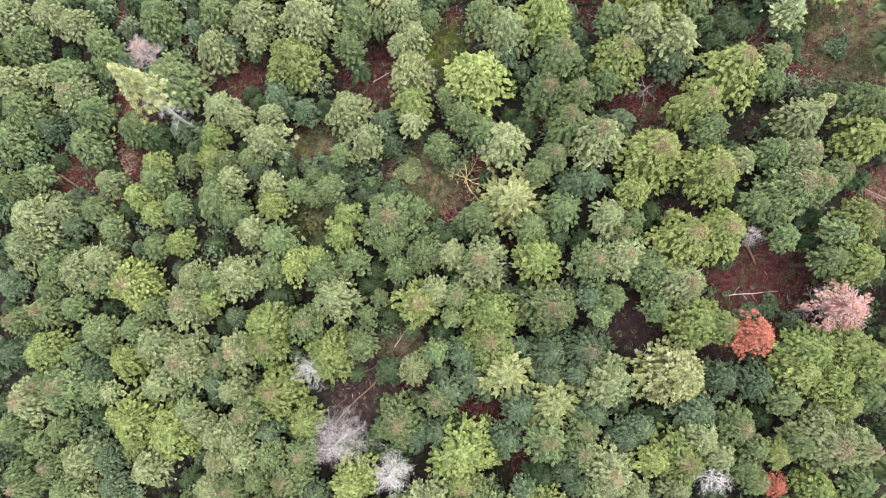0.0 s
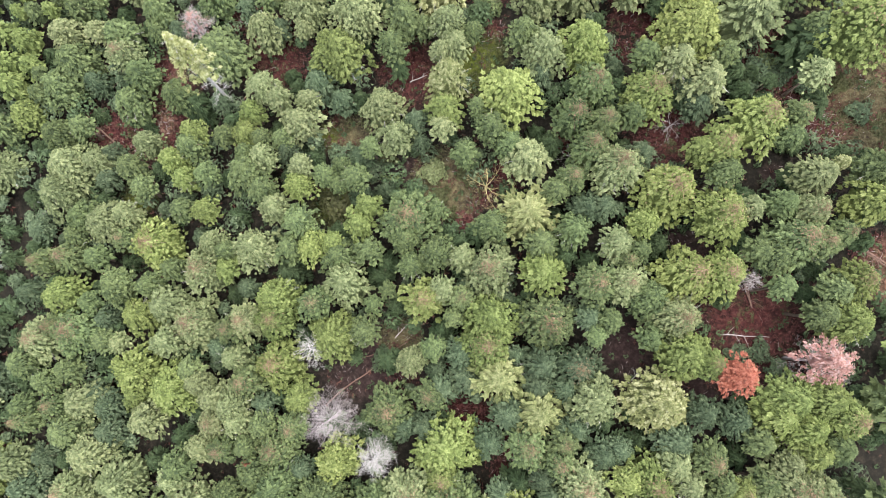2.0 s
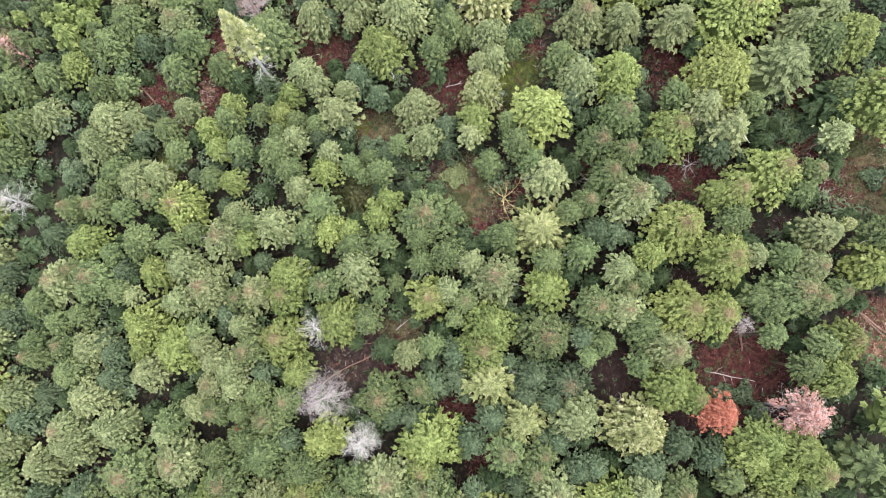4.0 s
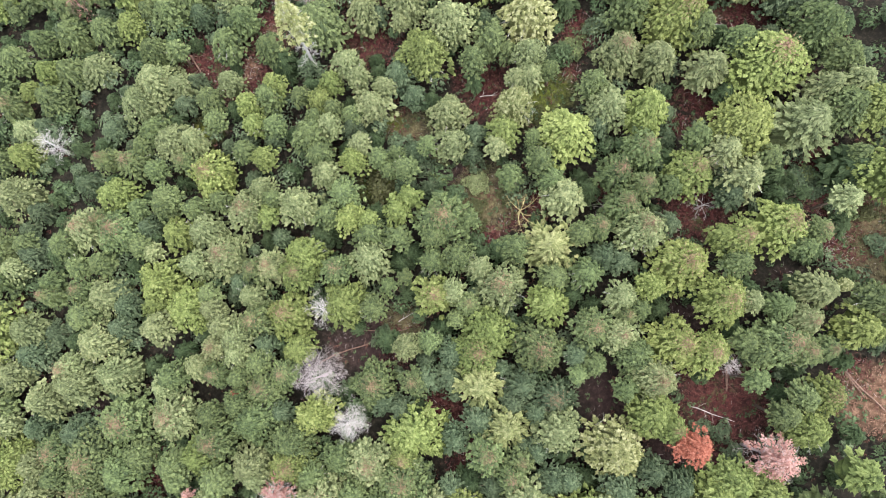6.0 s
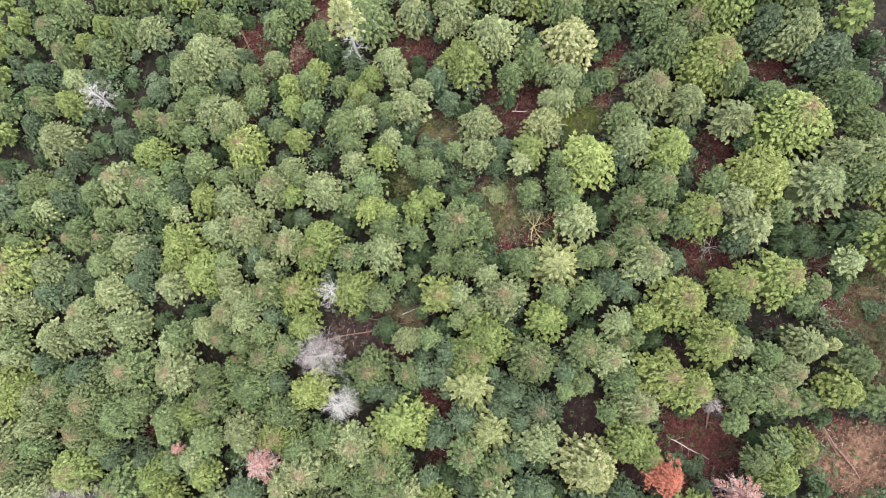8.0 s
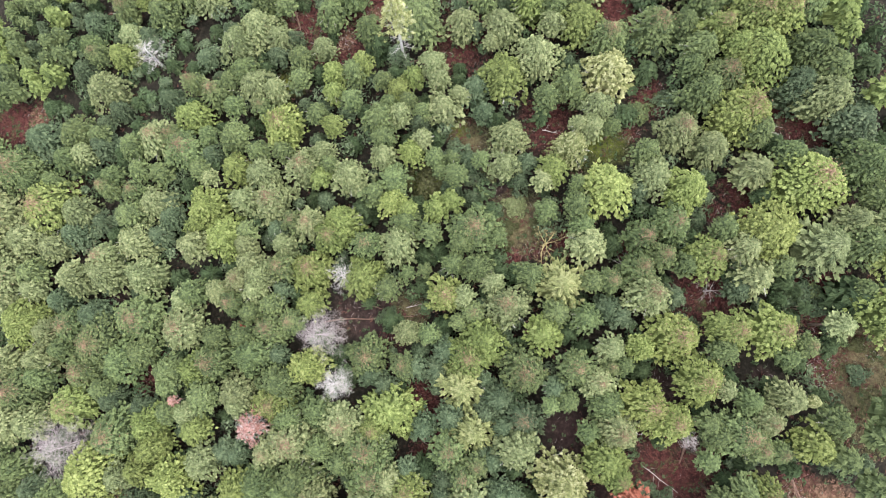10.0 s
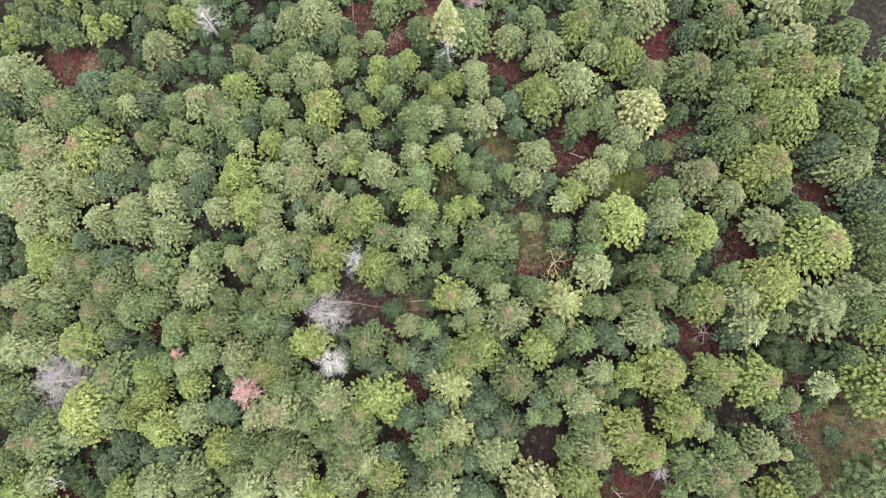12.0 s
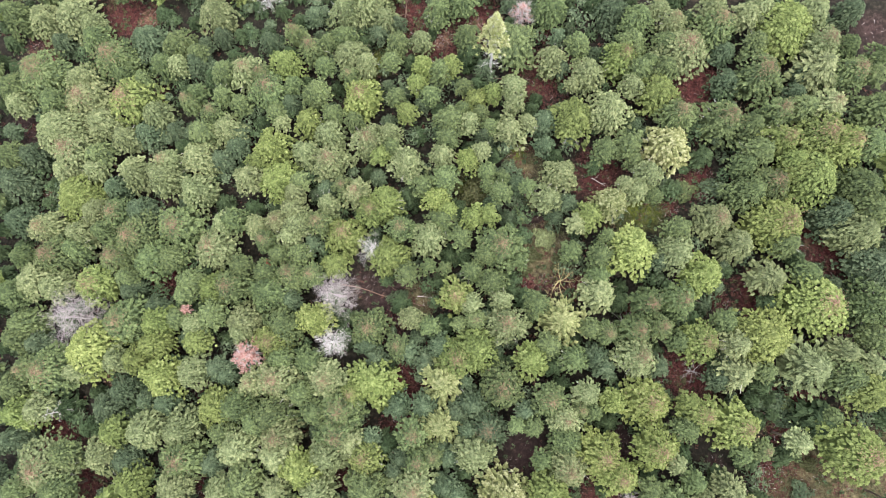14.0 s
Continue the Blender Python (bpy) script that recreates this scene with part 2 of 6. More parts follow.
    b.inputs["Roughness"].default_value = 0.95
    b.inputs["Specular IOR Level"].default_value = 0.15
    bu = n.new("ShaderNodeBump")
    bu.inputs["Strength"].default_value, bu.inputs["Distance"].default_value = 0.6, 0.15
    l.new(fine.outputs["Fac"], bu.inputs["Height"])
    l.new(bu.outputs[0], b.inputs["Normal"])
    return m


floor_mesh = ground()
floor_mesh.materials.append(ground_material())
tagged(new("ground", floor_mesh), "sloping forest floor of soil with canopy shade painted in, and rusty litter", "ground", kind="structure")


# ---- building blocks ----
def mesh_of(name, verts, faces, material, smooth=False):
    me = bpy.data.meshes.new(name)
    me.from_pydata(verts, [], faces)
    me.materials.append(material)
    if smooth:
        me.polygons.foreach_set("use_smooth", [True] * len(me.polygons))
    me.update()
    return me


def part(name, mesh, parent, label=""):
    ob = new(name, mesh)
    ob.parent = parent
    return tagged(ob, label)


def tube(verts, faces, pts, radii, sides=5):
    """A tapered limb along pts."""
    pts = [Vector(p) for p in pts]
    start = len(verts)
    for i, p in enumerate(pts):
        d = (pts[min(i + 1, len(pts) - 1)] - pts[max(i - 1, 0)]).normalized()
        a = d.cross(Vector((0.31, 0.87, 0.38))).normalized()
        b = d.cross(a)
        for k in range(sides):
            w = 2 * math.pi * k / sides
            verts.append(tuple(p + radii[i] * (a * math.cos(w) + b * math.sin(w))))
    for i in range(len(pts) - 1):
        for k in range(sides):
            q = start + i * sides
            faces.append((q + k, q + (k + 1) % sides, q + sides + (k + 1) % sides, q + sides + k))
    faces.append(tuple(start + (len(pts) - 1) * sides + k for k in range(sides)))


def leaf_cloud(rng, centres, normals, length, width, curl=0.25, ways=None, loose=0.42):
    """One pointed tuft of needles at each centre, facing roughly along its normal, with its tip outwards."""
    n = len(centres)
    nor = normals + rng.normal(0, loose, (n, 3))
    nor /= np.linalg.norm(nor, axis=1)[:, None]
    out = (centres * np.array([1, 1, 0.0]) + rng.normal(0, 0.9, (n, 3))) if ways is None else ways + rng.normal(0, 0.35, (n, 3))
    out -= nor * np.sum(out * nor, axis=1)[:, None]
    out /= np.linalg.norm(out, axis=1)[:, None] + 1e-9
    side = np.cross(nor, out)
    ls = (length * rng.uniform(0.65, 1.35, n))[:, None]
    ws = (width * rng.uniform(0.7, 1.3, n))[:, None]
    v = np.stack([centres - out * ls * 0.35 + side * ws * 0.5, centres + out * ls * 0.65 - nor * ls * curl, centres - out * ls * 0.35 - side * ws * 0.5], 1).reshape(-1, 3)
    return v, [(3 * i, 3 * i + 1, 3 * i + 2) for i in range(n)]


H0, R0, L0 = 18.0, 3.0, 6.6


# the rim of one spray: how far it reaches ahead and to the side
RIM = [(1.32, 0.04), (0.60, 0.40), (0.66, 0.86), (-0.45, 0.50), (-0.45, -0.50), (0.66, -0.86), (0.60, -0.40)]


def crown_mesh(name, seed, material, lobes=395, leaves=1, deep=1.14, power=1.5, blunt=0.76, lobe=0.111, star=0.10, leaf=(0.26, 0.09), rag=0.12, thin=1.0, pad=1.11, heart=0.66, ray=0.10):
    """A crown R0 wide and L0 deep, with its tip at the origin: boughs that fan out into finely toothed sprays, over a dark heart."""
    rng = np.random.default_rng(seed)
    z0, zr = -L0 * deep, L0 * deep
    phase = rng.uniform(0, 6.28)
    ripple = [(k, rng.uniform(0, 6.28), rng.uniform(0.3, 1.0)) for k in (2, 3, 5)]
    # main boughs: sprays gather on them and leave furrows between
    boughs = 9 + seed % 4
    twist = rng.uniform(0, 6.28, 12)
    C, N, W, pv, pf = [], [], [], [], []
    for i in range(lobes):
        u = 1 - (i + 0.5) / lobes
        u = u ** 0.62 if i else 0.99
        a = phase + i * 2.39996 + rng.normal(0, 0.22)
        tier = int(u * 7)
        ridge = math.cos(boughs * a * (0.6 + 0.4 * (1 - u)) + twist[tier])
        wide = R0 * max(0.0, 1 - u ** power) ** blunt
        wide *= 1 + rag * sum(w * math.sin(k * a + p) for k, p, w in ripple) / 1.5 + ray * ridge + rng.normal(0, 0.06)
        size = R0 * lobe * rng.uniform(0.6, 1.4) * (0.65 + 0.35 * (1 - u))
        reach = max(0.0, wide - size * 0.6)
        centre = np.array([reach * math.cos(a), reach * math.sin(a), z0 + u * zr - 0.10 * reach + 0.16 * ridge + rng.normal(0, 0.16)])
        radial = np.array([math.cos(a), math.sin(a), 0.0])
        tang = np.array([-radial[1], radial[0], 0.0])
        m = int(leaves * (size / (R0 * lobe)) ** 1.5) + 1
        q, w = np.sqrt(rng.uniform(0, 1, m)), rng.uniform(0, 6.2832, m)
        along, across = q * np.cos(w), q * np.sin(w)
        dome = np.sqrt(np.maximum(0, 1 - q * q))
        along_m, across_m = along * size * (1.15 + star), across * size * (0.9 - 0.3 * star) * (1.05 - 0.35 * along)
        height = dome * size * thin * rng.uniform(0.6, 1.15, m) - 0.28 * size * (along + 1) * along.clip(0) - 0.12 * size * across ** 2
        C.append(centre + np.outer(along_m, radial) + np.outer(across_m, tang) + np.outer(height, (0, 0, 1)))
        N.append(np.outer(along * 0.55, radial) + np.outer(across * 0.75, tang) + np.outer(0.55 + 0.5 * dome, (0, 0, 1)))
        W.append(np.outer(0.7 + 0.4 * along, radial) + np.outer(across * 1.1, tang))
        # the spray itself: a narrow little dome, feathered at its rim and pointed outwards
        s = len(pv)
        pv.append(centre + np.array([0, 0, size * thin * 0.6]) - radial * size * 0.1)
        turn = rng.normal(0, 0.5)
        ct, st = math.cos(turn), math.sin(turn)
        way, side = radial * ct + tang * st, tang * ct - radial * st
        for k, (ahead, beside) in enumerate(RIM):
            e = pad * size * rng.uniform(0.82, 1.18)
            drop = -0.55 * size * max(ahead, 0) - 0.32 * size * abs(beside) - 0.15 * size
            pv.append(centre + way * e * ahead * (1.0 + star) + side * e * beside + np.array([0, 0, drop]))
        pf += [(s, s + 1 + k, s + 1 + (k + 1) % len(RIM)) for k in range(len(RIM))]
    C, N, W = np.concatenate(C), np.concatenate(N), np.concatenate(W)
    v, f = leaf_cloud(rng, C, N, *leaf, ways=W, loose=0.34)
    v, f = [tuple(p) for p in v.tolist()], list(f)
    f += [tuple(i + len(v) for i in t) for t in pf]
    v += [tuple(p.tolist()) for p in pv]
    rings, sides = 7, 10
    s = len(v)
    for j in range(rings):
        u = j / (rings - 1) * 0.93
        for k in range(sides):
            a = 6.2832 * k / sides
            q = heart * R0 * max(0.02, 1 - u ** power) ** blunt * (1 + 0.14 * math.sin(3 * a + j * 2.1 + seed) + 0.1 * math.sin(5 * a - j))
            v.append((q * math.cos(a), q * math.sin(a), z0 + u * zr - 0.08 * q - 0.7))
    f += [(s + j * sides + k, s + j * sides + (k + 1) % sides, s + (j + 1) * sides + (k + 1) % sides, s + (j + 1) * sides + k) for j in range(rings - 1) for k in range(sides)]
    f.append(tuple(s + (rings - 1) * sides + k for k in range(sides)))
    return mesh_of(name, v, f, material)


def trunk_mesh(name, seed, material, r=0.20, limbs=4, top=0.93):
    rng = random.Random(seed)
    v, f = [], []
    bend = [(rng.uniform(-0.12, 0.12), rng.uniform(-0.12, 0.12)) for _ in range(5)]
    pts = [(bend[i][0], bend[i][1], H0 * top * i / 4 - (0.4 if i == 0 else 0)) for i in range(5)]
    tube(v, f, pts, [r * 1.35, r, r * 0.8, r * 0.5, r * 0.12], 7)
    for i in range(limbs):
        z, a = H0 * rng.uniform(0.25, 0.75), rng.uniform(0, 6.28)
        q = R0 * rng.uniform(0.4, 0.75)
        tube(v, f, [(0, 0, z), (q * 0.5 * math.cos(a), q * 0.5 * math.sin(a), z + 0.15), (q * math.cos(a), q * math.sin(a), z + 0.05)], [0.05, 0.035, 0.012], 4)
    return mesh_of(name, v, f, material, True)


def cone_mesh(name, seed, material):
    """Brown cones crowded round the leader."""
    rng = np.random.default_rng(seed)
    n = 380
    a, q = rng.uniform(0, 6.28, n), np.abs(rng.normal(0, 0.85, n))
    c = np.stack([q * np.cos(a), q * np.sin(a), 0.14 - 0.75 * q + rng.uniform(-0.1, 0.35, n)], 1)
    v, f = leaf_cloud(rng, c, np.stack([np.cos(a), np.sin(a), 0.8 + 0 * a], 1), 0.17, 0.10)
    return mesh_of(name, [tuple(p) for p in v.tolist()], list(f), material)


# crown forms: rounded, narrow, broad, ragged, layered
FORMS = [
    dict(seed=1), dict(seed=2, lobes=370, power=1.35, blunt=0.85, rag=0.18, star=0.2), dict(seed=3, lobes=400, power=1.9, blunt=0.7, lobe=0.104),
    dict(seed=4, lobes=360, rag=0.22, lobe=0.113), dict(seed=5, lobes=390, deep=1.25, power=1.4, star=0.15), dict(seed=6, lobes=400, lobe=0.104, rag=0.16),
    dict(seed=7, lobes=355, lobe=0.116, power=1.45, star=0.25, ray=0.18), dict(seed=8, lobes=380, deep=1.05, power=1.8, rag=0.18),
]
BIG = [dict(seed=31, lobes=620, lobe=0.086, leaf=(0.19, 0.07), rag=0.13), dict(seed=32, lobes=600, lobe=0.088, leaf=(0.19, 0.07), rag=0.17, power=1.5, star=0.15), dict(seed=33, lobes=630, lobe=0.085, leaf=(0.19, 0.07), rag=0.2, power=1.75)]
STAR = [dict(seed=11, lobes=420, lobe=0.10, star=0.55, power=1.2, blunt=0.95, leaf=(0.24, 0.07), leaves=2, thin=0.7, ray=0.30), dict(seed=12, lobes=400, lobe=0.102, star=0.6, power=1.15, blunt=1.0, leaf=(0.24, 0.07), leaves=2, thin=0.7, ray=0.32)]
SMALL = [dict(seed=21, lobes=220, leaves=1, lobe=0.15, leaf=(0.32, 0.11)), dict(seed=22, lobes=210, leaves=1, lobe=0.155, rag=0.22, leaf=(0.32, 0.11)), dict(seed=23, lobes=225, leaves=1, lobe=0.15, power=1.35, star=0.2, leaf=(0.32, 0.11))]
LOW = [dict(seed=24, lobes=120, leaves=1, lobe=0.20, leaf=(0.34, 0.14)), dict(seed=25, lobes=115, leaves=1, lobe=0.205, rag=0.22, leaf=(0.34, 0.14))]
HUGE = [dict(seed=34, lobes=1050, lobe=0.066, leaf=(0.13, 0.05), rag=0.15), dict(seed=35, lobes=1000, lobe=0.067, leaf=(0.13, 0.05), rag=0.18, power=1.7)]
TRUNKS = [trunk_mesh("trunk", s, BARK) for s in (1, 2, 3)]
CONES = [cone_mesh("brown_tip", s, CONE) for s in (1, 2, 3)]
def dead_bough_mesh(seed):
    """A few bare bleached boughs that stick out low on a live crown."""
    rng = random.Random(seed)
    v, f = [], []
    a0 = rng.uniform(0, 6.28)
    for k in range(3):
        a = a0 + 0.5 * k
        d = Vector((math.cos(a), math.sin(a), 0.05))
        tube(v, f, [d * 0.5, d * R0 * 0.8, d * R0 * rng.uniform(1.0, 1.2)], [0.018, 0.012, 0.006], 3)
        for i in range(14):
            p = d * R0 * rng.uniform(0.6, 1.15)
            g = (d + Vector((rng.uniform(-1, 1), rng.uniform(-1, 1), rng.uniform(-0.3, 0.5)))).normalized()
            tube(v, f, [p, p + g * rng.uniform(0.15, 0.45)], [0.013, 0.007], 3)
    return mesh_of("dead_bough", v, f, DEADWHITE)


DEAD_BOUGHS = [dead_bough_mesh(s) for s in (1, 2, 3)]
LABELS = {
    "g": ("fir_tree", "mid-green conifer with a dense rounded crown", "conifer"),
    "y": ("spruce_tree", "yellow-green conifer with a full lobed crown", "conifer"),
    "Y": ("spruce_tree", "bright yellow-green conifer with a full crown", "conifer"),
    "l": ("pine_tree", "pale grey-green conifer with a soft broad crown", "conifer"),
    "b": ("young_fir", "blue-green young conifer below its taller neighbours", "conifer"),
    "d": ("understorey_fir", "understorey conifer in a gap, the shade painted into its green", "conifer"),
    "w": ("pine_tree", "lichen-pale yellowish conifer with whitened boughs", "conifer"),
    "s": ("star_fir", "yellowish fir with long star-shaped boughs", "fir tree"),
    "s2": ("star_fir", "grey-green fir with long star-shaped boughs", "fir tree"),
}
crowns = {}
rnd = random.Random(77)


def tree(x, y, h, r, look_of, cones=False):
    """One conifer: an Empty at its foot, with trunk, crown and, where they show, brown cones at its top."""
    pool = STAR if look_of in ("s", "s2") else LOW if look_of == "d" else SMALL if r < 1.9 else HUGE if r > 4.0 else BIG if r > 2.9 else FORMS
    form = rnd.randrange(len(pool))
    key = (look_of, pool[form]["seed"])
    if key not in crowns:
        crowns[key] = crown_mesh("crown", material=LEAF[look_of], **pool[form])
    name, label, category = LABELS[look_of]
    root = tagged(new(name), ("large " if r > 3.1 else "small " if r < 1.9 else "") + label + (", brown tip" if cones else ""), category, "trees of the forest")
    root.matrix_basis = Matrix.LocRotScale((x, y, ground_z(x, y) - 0.1), Euler((rnd.gauss(0, 0.02), rnd.gauss(0, 0.02), rnd.uniform(0, 6.28))), None)
    root["crown_radius"] = r
    k = r / R0
    tall = k if k < 1.1 else 1.1 + 0.35 * (k - 1.1)
    trunk = part("trunk", TRUNKS[form % 3], root)
    trunk.scale = (0.6 + 0.4 * k, 0.6 + 0.4 * k, h / H0)
    crown = part("crown", crowns[key], root)
    crown.location, crown.scale = (0, 0, h), (k, k * rnd.uniform(0.9, 1.1), tall * rnd.uniform(0.9, 1.2))
    if cones:
        tagged(part("brown_tip", CONES[form % 3], crown), "brown tip full of cones", kind="stuff")
    if look_of in "lwgyb" and rnd.random() < (0.4 if look_of in "lw" else 0.2):
        bare = part("dead_bough", DEAD_BOUGHS[rnd.randrange(3)], root, "bleached bare bough")
        bare.location, bare.scale = (0, 0, h - 1.6 * r), (0.92 * k, 0.92 * k, k)
    return root


# ---- the trees: x, y, height, crown radius, look ----
tree(-59.6, 41.4, 10.0, 3.25, "l")
tree(-53.5, 41.1, 9.4, 2.31, "l")
tree(-49.3, 39.7, 9.6, 2.29, "l")
tree(-48.3, 42.8, 5.2, 2.38, "d")
tree(-45.8, 36.8, 9.6, 2.10, "g")
tree(-58.1, 36.7, 9.5, 2.52, "g")
tree(-53.0, 37.7, 3.2, 1.35, "d")
tree(-46.1, 34.6, 7.8, 1.36, "g")
tree(-55.9, 38.3, 9.1, 1.97, "g")
tree(-59.3, 33.0, 9.4, 2.35, "l")
tree(-54.5, 33.4, 8.9, 1.63, "l")
tree(-50.6, 33.2, 10.0, 2.66, "g")
tree(-49.7, 30.5, 9.9, 2.48, "l", cones=True)
tree(-46.8, 28.5, 10.1, 2.47, "g")
tree(-57.3, 28.9, 10.5, 3.45, "g")
tree(-54.6, 26.9, 7.3, 2.12, "b")
tree(-59.0, 25.2, 10.2, 3.10, "g")
tree(-47.8, 23.9, 10.1, 2.49, "g")
tree(-54.6, 23.1, 3.2, 1.37, "d")
tree(-46.9, 22.3, 3.4, 1.26, "d")
tree(-41.2, 25.9, 10.2, 2.28, "g")
tree(-39.5, 25.2, 6.3, 2.92, "d")
tree(-35.1, 25.8, 7.8, 1.78, "b")
tree(-38.0, 21.0, 10.1, 1.93, "y")
tree(-33.7, 20.9, 10.0, 1.57, "g")
tree(-35.6, 31.4, 11.6, 3.72, "g")
tree(-38.2, 39.7, 10.8, 3.11, "g")
tree(-33.8, 38.3, 7.4, 1.59, "b")
tree(-30.4, 39.8, 10.3, 2.20, "g")
tree(-30.1, 34.9, 10.7, 2.55, "l")
tree(-29.3, 27.4, 10.7, 2.39, "l")
tree(-30.5, 24.4, 10.1, 1.72, "y")
tree(-30.7, 21.2, 10.4, 1.98, "y")
tree(-43.1, 34.9, 7.1, 1.62, "b")
tree(-58.2, 19.0, 10.2, 2.92, "g")
tree(-54.4, 20.1, 9.2, 1.64, "g")
tree(-55.8, 15.0, 10.9, 3.48, "l")
tree(-51.9, 15.8, 10.2, 2.53, "l")
tree(-50.6, 17.4, 7.2, 1.67, "b")
tree(-50.6, 14.0, 7.5, 1.85, "b")
tree(-46.3, 15.2, 10.2, 2.32, "g")
tree(-44.2, 12.8, 9.9, 1.79, "g")
tree(-44.8, 19.0, 9.9, 1.96, "l")
tree(-38.2, 19.3, 10.3, 2.10, "g")
tree(-40.5, 17.0, 10.2, 2.03, "Y")
tree(-38.6, 14.6, 10.1, 1.77, "y")
tree(-35.6, 15.7, 10.1, 1.75, "g")
tree(-35.6, 14.1, 6.5, 1.47, "b")
tree(-29.9, 16.4, 11.3, 2.76, "g")
tree(-30.3, 19.0, 10.1, 1.56, "g")
tree(-56.5, 10.6, 10.8, 3.31, "l")
tree(-60.3, 12.0, 7.0, 1.71, "b")
tree(-41.6, 10.9, 6.1, 1.15, "b")
tree(-37.9, 10.2, 10.2, 1.77, "g")
tree(-34.7, 10.9, 10.4, 1.93, "y")
tree(-52.6, 7.9, 10.3, 2.54, "g")
tree(-48.8, 7.5, 10.9, 2.98, "l")
tree(-46.0, 8.9, 10.2, 2.15, "l")
tree(-45.6, 5.9, 10.0, 1.81, "g", cones=True)
tree(-41.2, 5.8, 11.6, 3.40, "Y", cones=True)
tree(-53.6, 5.5, 9.5, 1.66, "g")
tree(-59.9, 5.6, 7.3, 1.90, "b")
tree(-53.9, 2.6, 10.6, 2.75, "g", cones=True)
tree(-49.8, 2.9, 9.9, 1.83, "g")
tree(-58.1, 1.0, 9.8, 2.04, "g", cones=True)
tree(-33.8, 2.9, 11.7, 3.18, "l", cones=True)
tree(-31.0, 5.8, 10.7, 1.92, "g")
tree(-30.6, 3.7, 10.4, 1.58, "y")
tree(-33.0, 7.0, 10.6, 1.93, "l")
tree(-38.2, 2.4, 10.2, 1.61, "g")
tree(-46.1, -0.1, 10.4, 2.17, "g")
tree(-41.3, 0.3, 10.4, 1.97, "g")
tree(-25.1, 38.4, 11.3, 3.03, "l")
tree(-28.8, 35.9, 7.6, 1.57, "b")
tree(-25.1, 35.8, 8.6, 1.38, "l")
tree(-18.0, 38.0, 12.0, 3.56, "l")
tree(-17.7, 36.4, 5.8, 1.57, "d")
tree(-19.7, 32.5, 12.1, 3.64, "y")
tree(-12.2, 37.3, 11.5, 2.69, "g")
tree(-12.8, 34.0, 11.0, 2.12, "g")
tree(-12.1, 32.5, 6.1, 1.56, "d")
tree(-9.4, 36.9, 9.3, 1.49, "g")
tree(-6.5, 37.0, 11.3, 2.25, "l")
tree(-4.8, 34.5, 11.2, 1.93, "l")
tree(-6.8, 33.9, 10.8, 1.62, "l")
tree(-5.6, 30.4, 12.1, 2.92, "w")
tree(-5.1, 26.4, 11.7, 2.43, "y")
tree(-5.5, 24.2, 11.1, 1.63, "l")
tree(-2.9, 36.8, 9.4, 1.31, "g")
tree(-22.1, 28.9, 9.1, 2.75, "b")
tree(-18.8, 27.2, 8.3, 1.71, "b")
tree(-23.0, 26.3, 10.4, 1.69, "l")
tree(-23.6, 23.4, 11.3, 2.71, "l")
tree(-25.5, 21.2, 10.2, 1.55, "g")
tree(-27.0, 26.2, 10.4, 1.87, "l")
tree(-28.4, 20.7, 10.2, 1.56, "g")
tree(-26.6, 30.6, 4.1, 1.29, "d")
tree(-13.0, 26.3, 11.9, 2.98, "l")
tree(-11.1, 22.7, 11.6, 2.47, "l")
tree(-8.7, 25.1, 8.9, 1.84, "b")
tree(-13.7, 21.0, 10.7, 1.51, "g")
tree(-8.1, 22.8, 7.2, 1.22, "b")
tree(-4.4, 24.5, 5.0, 1.24, "d")
tree(-1.9, 21.7, 11.4, 1.78, "g")
tree(-1.4, 27.4, 9.7, 1.32, "g")
tree(-27.8, 18.5, 10.7, 2.05, "l")
tree(-25.3, 20.0, 8.4, 1.92, "b")
tree(-22.5, 17.7, 10.6, 1.70, "l")
tree(-22.4, 15.4, 10.9, 1.95, "Y")
tree(-19.7, 17.1, 10.5, 1.53, "g")
tree(-27.5, 14.4, 10.8, 2.06, "g")
tree(-25.2, 12.0, 11.1, 2.22, "l")
tree(-15.4, 17.1, 11.0, 1.84, "g")
tree(-17.7, 16.3, 9.1, 1.14, "g")
tree(-17.4, 18.7, 9.1, 1.22, "g")
tree(-21.5, 10.4, 11.4, 2.38, "g")
tree(-13.1, 13.5, 11.2, 1.83, "y")
tree(-14.0, 11.5, 11.3, 2.01, "y")
tree(-7.6, 12.9, 13.1, 3.71, "g", cones=True)
tree(-4.5, 14.0, 10.0, 1.48, "g")
tree(-7.9, 10.1, 11.6, 1.98, "g")
tree(-4.1, 9.0, 12.0, 2.29, "g")
tree(-6.7, 7.1, 11.7, 1.98, "g")
tree(-10.0, 7.6, 5.3, 1.43, "d")
tree(-22.5, 7.3, 11.3, 2.22, "g")
tree(-19.5, 7.9, 11.3, 2.20, "Y")
tree(-16.8, 8.3, 10.8, 1.53, "y")
tree(-16.1, 7.0, 11.6, 2.36, "g")
tree(-12.3, 7.9, 11.3, 1.84, "g")
tree(-14.9, 3.8, 12.5, 3.22, "l")
tree(-27.1, 6.6, 11.7, 2.94, "l")
tree(-22.7, 4.3, 6.9, 2.33, "d")
tree(-23.4, 0.9, 12.0, 2.93, "y")
tree(-28.2, 1.7, 7.1, 1.46, "b")
tree(-17.9, 0.7, 11.6, 2.21, "g", cones=True)
tree(-9.4, 3.7, 9.6, 1.06, "g")
tree(-8.3, 2.3, 5.5, 1.44, "d")
tree(-4.7, 3.3, 12.6, 2.81, "Y", cones=True)
tree(-2.4, 4.7, 11.7, 1.81, "l")
tree(-10.9, 1.8, 9.7, 1.22, "g")
